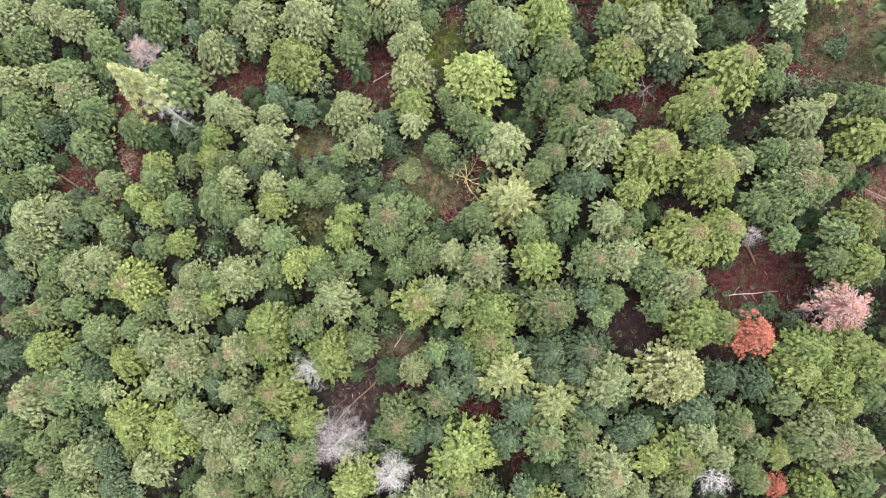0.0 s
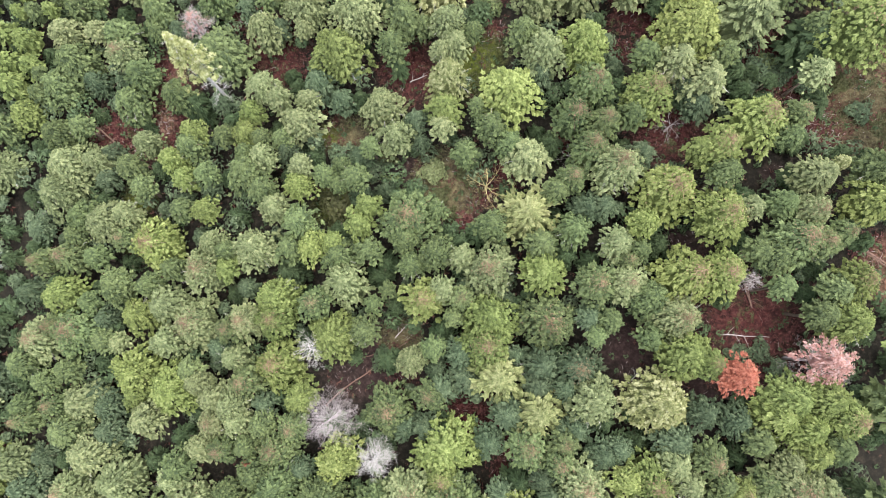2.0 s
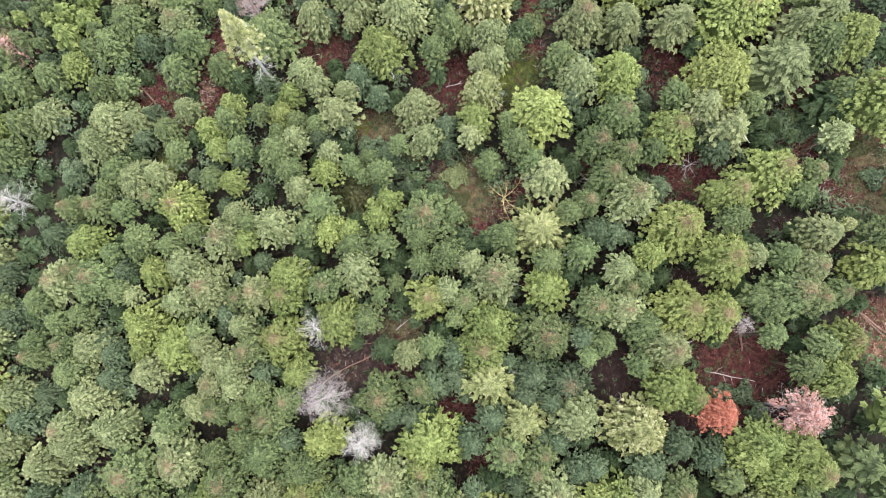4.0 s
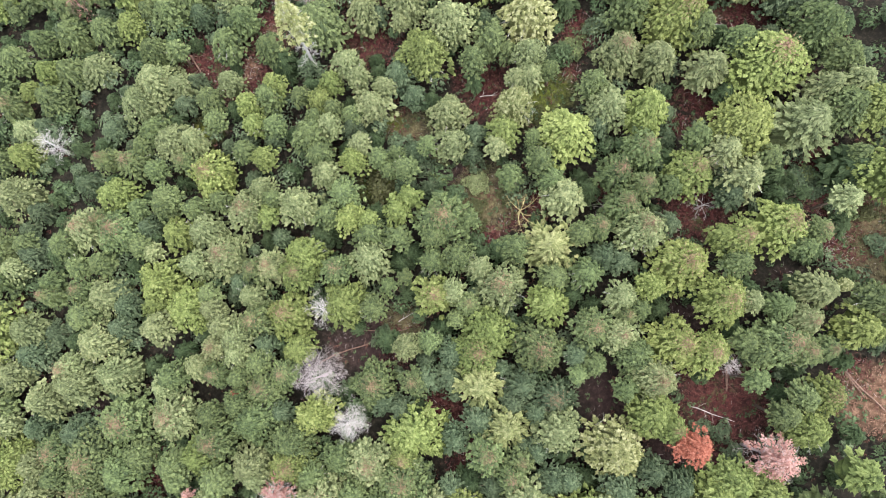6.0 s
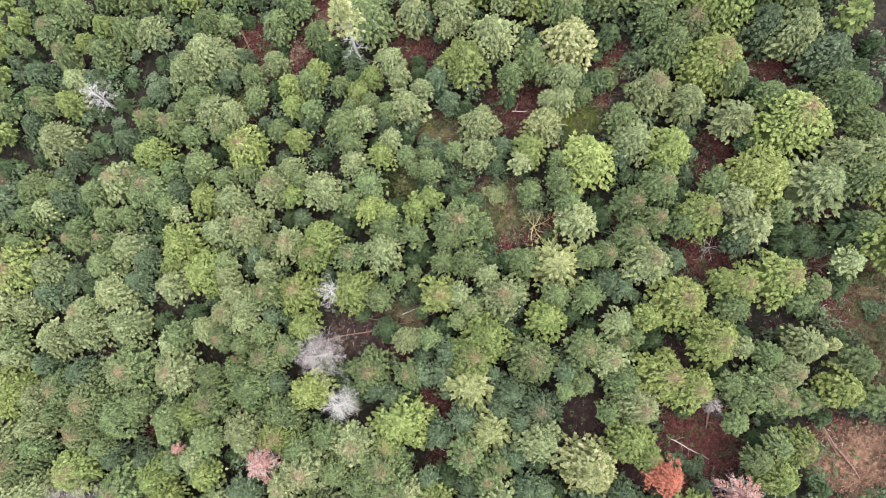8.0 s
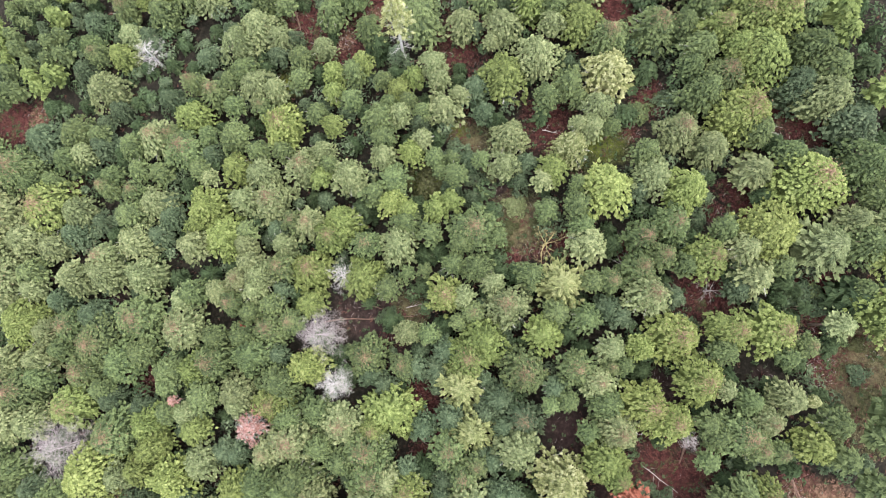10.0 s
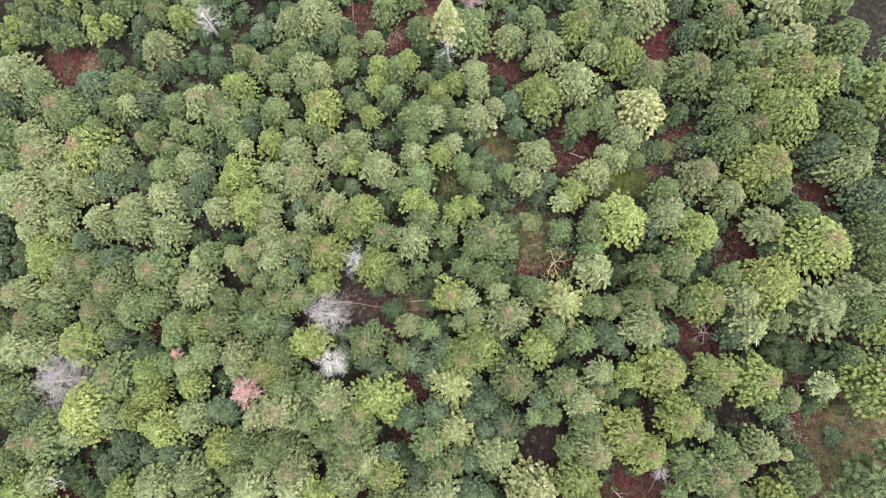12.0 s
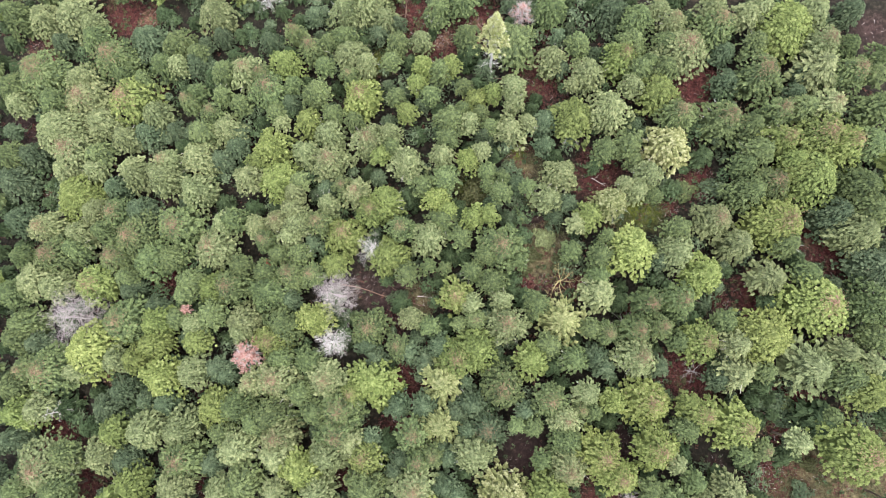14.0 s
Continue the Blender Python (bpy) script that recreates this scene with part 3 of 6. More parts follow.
tree(2.8, 36.3, 11.7, 2.20, "g")
tree(5.9, 34.3, 12.4, 2.83, "l")
tree(5.6, 32.1, 9.3, 1.77, "b")
tree(10.3, 35.6, 12.8, 3.12, "Y")
tree(2.4, 28.7, 13.2, 3.77, "Y")
tree(0.7, 24.9, 11.8, 2.23, "g")
tree(3.3, 23.1, 11.8, 2.07, "g")
tree(11.9, 30.9, 12.5, 2.64, "g", cones=True)
tree(9.9, 27.1, 12.5, 2.66, "g", cones=True)
tree(14.0, 26.6, 12.1, 2.01, "g", cones=True)
tree(12.8, 23.4, 12.9, 2.81, "g", cones=True)
tree(18.0, 30.2, 13.2, 3.08, "y", cones=True)
tree(16.7, 27.6, 11.9, 1.69, "g")
tree(15.4, 32.1, 5.9, 1.48, "d")
tree(15.9, 21.2, 13.3, 3.12, "l", cones=True)
tree(10.7, 19.6, 12.2, 2.04, "g", cones=True)
tree(5.6, 21.2, 12.7, 2.87, "l")
tree(8.1, 24.2, 7.1, 1.66, "d")
tree(18.7, 23.7, 9.8, 1.58, "b")
tree(17.5, 34.8, 11.9, 1.83, "g")
tree(20.9, 34.6, 12.8, 2.57, "l")
tree(23.0, 32.6, 8.5, 1.42, "b")
tree(23.0, 30.9, 5.9, 1.16, "d")
tree(6.5, 14.9, 13.8, 3.91, "s")
tree(2.7, 13.0, 12.2, 2.25, "g")
tree(1.4, 12.4, 7.3, 1.86, "d")
tree(8.4, 11.3, 12.3, 2.06, "g")
tree(12.0, 13.6, 12.5, 2.20, "g")
tree(13.1, 17.0, 10.3, 2.24, "b")
tree(15.5, 16.8, 10.0, 1.76, "b")
tree(9.0, 18.0, 11.9, 1.74, "g")
tree(19.3, 15.4, 12.6, 2.00, "Y")
tree(17.2, 12.5, 12.7, 2.17, "l")
tree(19.8, 12.4, 10.9, 1.42, "g")
tree(19.1, 10.6, 10.9, 1.43, "g", cones=True)
tree(15.1, 7.4, 13.2, 2.67, "g", cones=True)
tree(18.7, 7.7, 12.9, 2.18, "l", cones=True)
tree(14.8, 10.7, 6.3, 1.49, "d")
tree(-0.8, 8.7, 11.7, 1.79, "l")
tree(0.4, 5.6, 7.9, 1.21, "b")
tree(3.1, 7.7, 13.0, 3.08, "l", cones=True)
tree(9.3, 8.1, 12.9, 2.71, "Y")
tree(10.5, 3.0, 13.7, 3.37, "g", cones=True)
tree(3.8, 2.0, 13.6, 3.55, "y")
tree(0.1, 3.5, 11.7, 1.64, "g", cones=True)
tree(-0.6, 1.2, 10.3, 1.35, "g")
tree(8.1, 5.6, 5.6, 0.91, "d")
tree(11.7, 10.8, 7.7, 1.83, "d")
tree(15.2, 3.9, 10.2, 1.78, "b")
tree(17.4, 3.6, 12.3, 1.57, "g")
tree(16.4, 1.5, 10.9, 1.30, "g")
tree(24.3, 32.1, 13.1, 2.71, "l")
tree(24.3, 29.7, 10.1, 1.85, "b")
tree(25.9, 35.4, 12.0, 1.52, "g")
tree(29.5, 32.8, 6.3, 1.29, "d")
tree(30.3, 35.1, 6.1, 1.13, "d")
tree(32.4, 34.0, 6.1, 0.98, "d")
tree(35.3, 33.8, 12.7, 1.89, "s2")
tree(30.3, 27.8, 14.1, 3.45, "Y", cones=True)
tree(34.3, 29.2, 12.5, 1.62, "g", cones=True)
tree(33.6, 26.7, 12.6, 1.62, "g")
tree(26.7, 24.5, 13.5, 2.87, "y", cones=True)
tree(24.6, 24.3, 12.3, 1.66, "y")
tree(27.4, 21.7, 12.7, 1.95, "g")
tree(22.0, 19.3, 14.2, 3.76, "Y", cones=True)
tree(27.7, 17.2, 14.0, 3.32, "Y", cones=True)
tree(30.9, 18.1, 12.5, 1.50, "l")
tree(36.6, 22.8, 13.7, 2.65, "l")
tree(36.8, 18.7, 13.4, 2.21, "l", cones=True)
tree(33.9, 18.7, 13.0, 1.93, "g")
tree(35.7, 23.0, 8.2, 1.56, "d")
tree(39.5, 24.2, 11.0, 0.86, "w")
tree(43.0, 23.7, 13.8, 2.46, "g")
tree(42.6, 20.3, 14.1, 2.77, "Y")
tree(43.0, 19.2, 8.7, 1.68, "d")
tree(35.4, 15.0, 14.4, 3.26, "g", cones=True)
tree(33.5, 13.3, 13.3, 2.09, "g")
tree(38.2, 14.9, 13.4, 2.06, "g", cones=True)
tree(40.0, 16.3, 13.0, 1.61, "g", cones=True)
tree(42.6, 11.4, 13.9, 2.34, "y", cones=True)
tree(39.8, 10.5, 13.4, 1.91, "g")
tree(34.9, 9.9, 13.0, 1.64, "g")
tree(39.8, 9.9, 7.1, 1.28, "d")
tree(42.3, 7.2, 14.4, 2.81, "y")
tree(39.2, 7.5, 13.4, 1.92, "g")
tree(28.9, 10.4, 14.0, 3.05, "Y", cones=True)
tree(24.7, 9.4, 14.4, 3.64, "Y", cones=True)
tree(24.3, 5.2, 14.0, 3.10, "l", cones=True)
tree(26.0, 1.0, 14.1, 3.10, "y")
tree(28.7, 0.2, 13.1, 1.83, "y", cones=True)
tree(30.4, 7.6, 6.7, 1.16, "d")
tree(21.6, 6.4, 13.3, 2.48, "g")
tree(22.1, 2.4, 12.5, 1.56, "g")
tree(31.9, 13.7, 12.8, 1.65, "g")
tree(31.4, 14.9, 6.9, 1.45, "d")
tree(-53.6, -3.0, 10.9, 2.94, "y")
tree(-49.7, -3.3, 9.9, 1.66, "g")
tree(-59.9, -3.1, 7.8, 2.28, "b")
tree(-45.8, -1.1, 10.6, 2.35, "g")
tree(-42.4, -4.2, 11.1, 2.70, "y")
tree(-38.2, -2.0, 11.4, 2.85, "l")
tree(-34.4, -3.9, 11.9, 3.20, "l", cones=True)
tree(-47.6, -5.3, 8.3, 2.23, "b")
tree(-54.3, -7.0, 10.4, 2.40, "g", cones=True)
tree(-56.2, -9.3, 11.3, 3.36, "l", cones=True)
tree(-50.7, -7.3, 11.6, 3.50, "g", cones=True)
tree(-46.8, -8.3, 10.2, 1.83, "g")
tree(-44.9, -8.1, 8.8, 1.49, "l")
tree(-37.6, -6.9, 11.3, 2.68, "l")
tree(-58.3, -12.7, 10.6, 2.61, "g")
tree(-41.4, -11.5, 12.0, 3.45, "Y")
tree(-35.6, -12.7, 12.4, 3.59, "Y")
tree(-32.4, -11.5, 11.1, 2.13, "l")
tree(-40.7, -14.4, 10.9, 2.17, "y")
tree(-33.5, -9.8, 10.8, 1.78, "g")
tree(-51.2, -12.7, 10.2, 1.85, "g")
tree(-54.9, -15.0, 10.1, 1.87, "g")
tree(-61.0, -15.1, 5.1, 1.60, "d")
tree(-52.8, -17.8, 10.4, 2.05, "g", cones=True)
tree(-57.4, -18.4, 10.1, 1.88, "g")
tree(-48.6, -16.9, 11.5, 3.13, "l")
tree(-47.5, -15.5, 8.2, 1.88, "b")
tree(-45.5, -16.9, 8.6, 2.24, "b")
tree(-38.7, -17.1, 11.7, 2.89, "l")
tree(-56.6, -20.6, 10.5, 2.25, "g", cones=True)
tree(-50.1, -20.7, 11.0, 2.59, "g")
tree(-44.8, -20.3, 9.1, 2.61, "b")
tree(-29.8, -13.4, 11.6, 2.47, "l")
tree(-29.4, -16.3, 11.4, 2.12, "l", cones=True)
tree(-30.5, -19.7, 11.2, 1.96, "l")
tree(-34.7, -19.4, 6.3, 1.70, "d")
tree(-29.1, -3.9, 10.8, 1.76, "g", cones=True)
tree(-30.9, -6.8, 8.5, 1.63, "b")
tree(-23.0, -1.8, 11.9, 2.76, "y", cones=True)
tree(-27.3, -2.7, 11.8, 2.79, "l", cones=True)
tree(-27.8, -7.6, 11.4, 2.27, "l")
tree(-21.7, -7.8, 12.7, 3.48, "Y", cones=True)
tree(-25.7, -10.0, 12.0, 2.79, "g", cones=True)
tree(-18.4, -11.1, 11.8, 2.23, "y")
tree(-27.3, -13.5, 11.8, 2.63, "l")
tree(-26.1, -15.5, 11.5, 2.10, "l")
tree(-23.4, -12.9, 9.0, 1.79, "b")
tree(-18.9, -14.9, 11.7, 2.07, "g", cones=True)
tree(-22.5, -15.3, 11.4, 1.92, "g")
tree(-20.2, -17.8, 12.5, 2.96, "g", cones=True)
tree(-12.7, -18.1, 12.8, 2.91, "Y")
tree(-27.9, -19.3, 11.6, 2.29, "g", cones=True)
tree(-24.6, -18.1, 11.3, 1.76, "g")
tree(-17.2, -20.3, 9.4, 1.78, "b")
tree(-15.1, -3.1, 12.8, 3.42, "y")
tree(-11.5, -1.6, 11.7, 2.02, "g")
tree(-12.6, -5.3, 5.2, 1.12, "d")
tree(-8.0, -5.1, 7.0, 1.59, "d")
tree(-7.0, -10.9, 13.1, 3.21, "g", cones=True)
tree(-5.0, -12.5, 9.8, 1.89, "b")
tree(-4.9, -4.8, 12.0, 1.99, "l")
tree(-2.4, -2.4, 11.7, 1.66, "g")
tree(-2.0, -5.1, 8.2, 1.39, "b")
tree(-2.4, -8.2, 12.2, 1.99, "g", cones=True)
tree(-2.3, -12.4, 9.8, 1.71, "b")
tree(3.8, -1.4, 13.4, 3.28, "y", cones=True)
tree(5.2, -4.6, 13.7, 3.43, "s")
tree(0.9, -2.6, 10.1, 2.18, "b")
tree(1.6, -5.7, 9.9, 1.85, "b")
tree(10.6, -2.5, 11.1, 2.79, "b")
tree(14.9, -2.4, 11.2, 2.76, "b", cones=True)
tree(7.3, -2.0, 8.3, 1.20, "b")
tree(10.5, -5.3, 10.3, 1.81, "b")
tree(13.9, -5.5, 10.4, 1.80, "b")
tree(17.2, -6.1, 13.7, 2.86, "l")
tree(10.8, -8.4, 13.5, 2.91, "s")
tree(7.5, -9.0, 10.8, 2.49, "b")
tree(14.1, -9.6, 9.0, 1.49, "b")
tree(15.6, -9.3, 10.5, 1.80, "b")
tree(18.8, -8.4, 8.1, 1.51, "d")
tree(10.3, -12.3, 13.4, 2.75, "g", cones=True)
tree(13.8, -11.3, 12.7, 1.76, "g", cones=True)
tree(14.0, -13.6, 13.0, 2.08, "g", cones=True)
tree(16.7, -15.7, 14.3, 3.37, "l", cones=True)
tree(12.8, -15.7, 10.7, 1.98, "b")
tree(13.8, -17.5, 10.5, 1.66, "b")
tree(1.0, -14.5, 14.1, 3.83, "Y")
tree(0.7, -17.9, 12.8, 2.32, "y", cones=True)
tree(5.7, -12.9, 10.5, 2.17, "b")
tree(-0.9, -7.2, 9.9, 1.86, "b")
tree(0.0, -12.3, 6.1, 1.43, "d")
tree(10.1, -17.2, 8.5, 2.21, "d")
tree(7.8, -18.8, 10.4, 1.84, "b")
tree(18.8, -12.0, 11.0, 2.11, "b")
tree(20.8, -11.0, 10.6, 1.62, "b")
tree(21.4, -14.0, 13.3, 2.05, "Y")
tree(19.4, -17.5, 13.1, 1.91, "l")
tree(23.6, -5.1, 14.7, 3.70, "w")
tree(29.2, -5.5, 11.4, 2.20, "b")
tree(32.7, -5.8, 11.5, 2.18, "b")
tree(26.9, -9.2, 11.6, 2.54, "b")
tree(30.1, -9.9, 13.9, 2.46, "g", cones=True)
tree(33.6, -3.5, 7.1, 1.16, "d")
tree(37.3, -2.1, 14.6, 3.03, "y")
tree(40.5, -1.8, 14.9, 3.22, "y")
tree(42.8, -3.2, 14.6, 2.83, "y", cones=True)
tree(36.2, -4.5, 14.1, 2.57, "Y")
tree(39.4, -5.0, 14.7, 3.02, "Y")
tree(35.0, -7.5, 13.5, 1.82, "g")
tree(40.2, -7.7, 13.9, 2.09, "y")
tree(42.9, -6.7, 13.8, 1.78, "g")
tree(37.8, -8.9, 13.4, 1.52, "l")
tree(38.8, -11.9, 15.3, 3.59, "l", cones=True)
tree(36.0, -12.1, 13.6, 1.82, "g")
tree(42.0, -12.6, 14.5, 2.55, "l", cones=True)
tree(34.0, -13.4, 13.3, 1.54, "y", cones=True)
tree(31.9, -12.8, 13.2, 1.54, "g")
tree(24.4, -13.9, 14.2, 2.99, "y", cones=True)
tree(26.5, -11.5, 13.5, 2.17, "l")
tree(28.3, -13.2, 13.4, 1.86, "l")
tree(30.7, -14.8, 13.5, 1.85, "g")
tree(31.8, -16.3, 13.3, 1.55, "g", cones=True)
tree(23.8, -17.3, 13.4, 2.04, "l")
tree(37.6, -16.1, 14.0, 2.12, "y")
tree(41.8, -15.9, 13.9, 1.80, "g")
tree(-91.3, -42.7, 10.7, 3.53, "g")
tree(-87.4, -38.0, 10.9, 3.75, "l")
tree(-84.3, -32.4, 11.1, 3.97, "l")
tree(-80.8, -30.2, 9.7, 2.25, "l")
tree(-81.8, -37.2, 7.9, 2.54, "b")
tree(-77.2, -30.6, 10.5, 2.95, "g")
tree(-89.1, -46.8, 4.9, 1.87, "d")
tree(-76.7, -42.4, 12.5, 4.94, "g", cones=True)
tree(-70.7, -42.8, 11.0, 2.94, "g")
tree(-78.1, -48.3, 10.8, 2.98, "g")
tree(-74.3, -48.5, 10.5, 2.49, "l")
tree(-71.6, -36.5, 11.2, 3.42, "l")
tree(-71.4, -28.9, 12.0, 4.37, "g", cones=True)
tree(-68.1, -29.0, 9.9, 1.97, "g")
tree(-72.5, -22.7, 9.5, 3.94, "b")
tree(-68.0, -17.6, 10.5, 2.89, "g")
tree(-64.5, -15.5, 9.6, 1.72, "g")
tree(-65.9, -21.8, 10.5, 2.65, "g")
tree(-64.6, -19.5, 10.1, 2.18, "l")
tree(-63.4, -16.4, 8.5, 2.91, "b")
tree(-69.5, -9.4, 10.7, 3.36, "l")
tree(-66.1, -10.4, 7.4, 1.98, "b")
tree(-65.1, -26.2, 10.0, 1.96, "g")
tree(-67.7, -36.8, 11.8, 3.88, "l", cones=True)
tree(-62.3, -29.3, 12.9, 5.03, "y", cones=True)
tree(-61.5, -35.4, 11.8, 3.60, "l")
tree(-57.7, -26.7, 11.1, 2.86, "l")
tree(-56.7, -33.3, 11.1, 2.63, "l")
tree(-64.8, -43.3, 13.2, 5.09, "l")
tree(-59.6, -42.8, 12.7, 4.33, "l", cones=True)
tree(-56.6, -39.1, 11.2, 2.64, "g")
tree(-53.8, -25.2, 8.4, 2.18, "b")
tree(-46.7, -23.2, 11.8, 3.27, "l")
tree(-49.0, -28.7, 11.5, 2.82, "l", cones=True)
tree(-56.1, -29.7, 9.1, 2.90, "b")
tree(-64.3, -50.7, 9.0, 2.73, "b")
tree(-65.6, -53.6, 11.4, 2.94, "g")
tree(-70.9, -52.2, 7.9, 1.80, "b")
tree(-51.4, -34.4, 11.1, 2.38, "l")
tree(-61.1, -55.2, 10.3, 3.94, "b")
tree(-57.3, -45.1, 11.3, 2.65, "l")
tree(-54.4, -40.5, 10.9, 2.17, "l")
tree(-51.6, -45.0, 13.0, 4.28, "Y")
tree(-47.5, -43.6, 12.0, 3.07, "l")
tree(-54.1, -56.9, 10.2, 3.42, "b")
tree(-49.8, -52.2, 12.1, 3.10, "l", cones=True)
tree(-45.5, -47.3, 12.0, 2.84, "l")
tree(-50.3, -39.0, 9.0, 2.42, "b")
tree(-49.7, -34.6, 11.6, 2.83, "l")
tree(-46.7, -30.0, 12.0, 3.28, "l")
tree(-41.7, -25.8, 12.1, 3.25, "l")
tree(-45.2, -40.2, 12.0, 3.06, "g", cones=True)
tree(-44.0, -36.7, 9.9, 3.10, "b")
tree(-43.7, -42.9, 11.3, 2.14, "g")
tree(-39.6, -38.4, 13.3, 4.19, "g", cones=True)
tree(-38.3, -43.4, 12.8, 3.49, "g", cones=True)
tree(-34.8, -37.4, 13.0, 3.69, "g")
tree(-33.7, -34.4, 11.7, 2.31, "g")
tree(-37.5, -31.0, 13.0, 3.92, "g", cones=True)
tree(-30.9, -27.2, 12.7, 3.42, "l", cones=True)
tree(-34.0, -24.5, 11.3, 2.08, "l")
tree(-43.8, -52.5, 13.2, 4.01, "g", cones=True)
tree(-47.2, -58.3, 11.9, 2.63, "g")
tree(-43.4, -49.0, 11.9, 2.60, "g")
tree(-42.0, -57.4, 13.2, 3.78, "l")
tree(-39.4, -54.6, 12.6, 3.06, "l")
tree(-36.0, -48.0, 13.2, 3.72, "y", cones=True)
tree(-34.5, -43.2, 11.7, 2.11, "g")
tree(-32.3, -43.6, 10.0, 2.59, "b")
tree(-41.8, -61.8, 12.6, 3.08, "g")
tree(-27.9, -32.9, 12.3, 2.74, "g")
tree(-25.0, -30.1, 12.6, 2.94, "y")
tree(-26.7, -35.3, 11.6, 1.85, "g")
tree(-27.5, -40.8, 9.9, 2.34, "b")
tree(-36.1, -61.8, 13.1, 3.29, "g")
tree(-27.7, -45.8, 13.6, 3.90, "g", cones=True)
tree(-24.6, -41.3, 13.0, 3.19, "y")
tree(-23.5, -37.8, 11.8, 1.85, "g")
tree(-21.5, -36.1, 12.0, 2.05, "l")
tree(-21.5, -32.5, 12.3, 2.49, "g")
tree(-34.7, -63.6, 12.9, 3.05, "g")
tree(-32.2, -62.0, 10.4, 2.62, "b")
tree(-26.1, -52.5, 14.6, 4.82, "Y")
tree(-22.9, -49.8, 12.6, 2.52, "l")
tree(-26.5, -60.4, 14.4, 4.39, "g", cones=True)
tree(-29.1, -64.0, 12.7, 2.57, "g", cones=True)
tree(-24.6, -56.6, 12.7, 2.53, "l")
tree(-27.8, -67.2, 13.0, 2.79, "g")
tree(-21.0, -46.5, 12.8, 2.73, "y")
tree(-22.1, -42.8, 12.9, 2.95, "y")
tree(-16.6, -44.2, 13.8, 3.60, "Y")
tree(-14.8, -38.8, 13.1, 2.91, "l")
tree(-18.8, -36.3, 12.5, 2.48, "y")
tree(-13.4, -35.7, 10.3, 2.28, "b")
tree(-18.0, -51.3, 10.7, 2.54, "b")
tree(-16.9, -55.0, 11.0, 2.77, "b")
tree(-23.0, -67.9, 13.9, 3.46, "y")
tree(-22.2, -64.5, 13.0, 2.54, "l")
tree(-20.4, -62.9, 8.4, 2.39, "d")
tree(-12.4, -45.7, 10.8, 2.51, "b")
tree(-14.5, -48.5, 10.4, 2.08, "b")
tree(-7.4, -37.7, 13.9, 3.53, "Y")
tree(-19.8, -71.7, 11.3, 2.81, "b")
tree(-10.2, -49.6, 13.9, 3.35, "l")
tree(-7.8, -44.3, 13.9, 3.33, "l")
tree(-12.3, -54.5, 13.3, 2.70, "y")
tree(-10.4, -57.5, 13.9, 3.15, "l")
tree(-7.6, -55.1, 11.6, 2.95, "b")
tree(-3.5, -46.0, 14.5, 3.75, "g", cones=True)
tree(-13.1, -67.0, 15.2, 4.55, "l", cones=True)
tree(-13.2, -63.2, 13.3, 2.50, "g")
tree(-4.3, -55.3, 14.0, 3.11, "y")
tree(-0.6, -49.0, 13.8, 2.86, "l")
tree(-8.5, -66.2, 13.9, 2.93, "g")
tree(-11.9, -72.6, 13.3, 2.29, "g")
tree(-0.4, -42.3, 11.1, 2.46, "b")
tree(3.6, -42.5, 13.5, 2.40, "l")
tree(-3.7, -38.6, 12.7, 2.00, "g")
tree(-12.8, -25.2, 13.1, 3.09, "y", cones=True)
tree(-16.1, -29.2, 12.5, 2.46, "l")
tree(-9.4, -25.4, 12.4, 2.21, "g")
tree(-6.9, -27.1, 13.9, 3.73, "l", cones=True)
tree(-8.5, -31.2, 12.6, 2.22, "l", cones=True)
tree(-11.9, -34.5, 10.2, 2.06, "b")
tree(-6.4, -35.2, 13.5, 3.08, "g")
tree(-2.8, -30.1, 13.9, 3.49, "g")
tree(-2.6, -33.3, 13.0, 2.41, "g")
tree(0.8, -31.1, 14.1, 3.47, "l", cones=True)
tree(-1.0, -37.3, 14.3, 3.71, "l")
tree(3.5, -32.1, 13.6, 2.81, "l")
tree(7.1, -29.8, 14.3, 3.43, "Y")
tree(4.7, -38.9, 14.4, 3.47, "g")
tree(7.4, -35.0, 13.4, 2.37, "l")
tree(-3.0, -24.6, 12.6, 2.19, "g")
tree(0.1, -24.5, 12.7, 2.17, "g")
tree(-3.2, -20.7, 13.7, 3.47, "l", cones=True)
tree(-6.8, -21.8, 12.6, 2.41, "g")
tree(1.5, -20.6, 13.9, 3.44, "g", cones=True)
tree(5.0, -22.2, 13.8, 3.21, "g", cones=True)
tree(7.0, -25.3, 14.0, 3.21, "l")
tree(10.0, -20.2, 13.6, 2.75, "y", cones=True)
tree(6.9, -21.2, 13.1, 2.35, "l")
tree(10.4, -29.0, 14.0, 2.98, "l")
tree(13.8, -22.4, 14.3, 3.38, "g")
tree(-23.8, -27.8, 12.7, 3.16, "g", cones=True)
tree(-33.9, -22.5, 11.7, 2.52, "g")
tree(-19.7, -22.1, 13.0, 3.35, "g")
tree(-26.3, -24.4, 11.6, 2.06, "g")
tree(-17.6, -28.1, 13.2, 3.35, "l")
tree(-14.0, -22.8, 13.0, 3.10, "g")
tree(-23.0, -21.3, 11.8, 2.26, "g")
tree(-32.5, 48.0, 8.6, 3.11, "b")
tree(-28.7, 49.6, 10.9, 3.03, "g")
tree(-26.0, 46.5, 10.9, 2.81, "g")
tree(-28.9, 53.1, 9.8, 1.96, "l")
tree(-23.0, 50.9, 10.5, 2.36, "g")
tree(-24.5, 43.9, 11.2, 3.02, "y", cones=True)
tree(-21.4, 45.4, 10.9, 2.57, "g")
tree(-16.8, 45.8, 11.8, 3.40, "y")
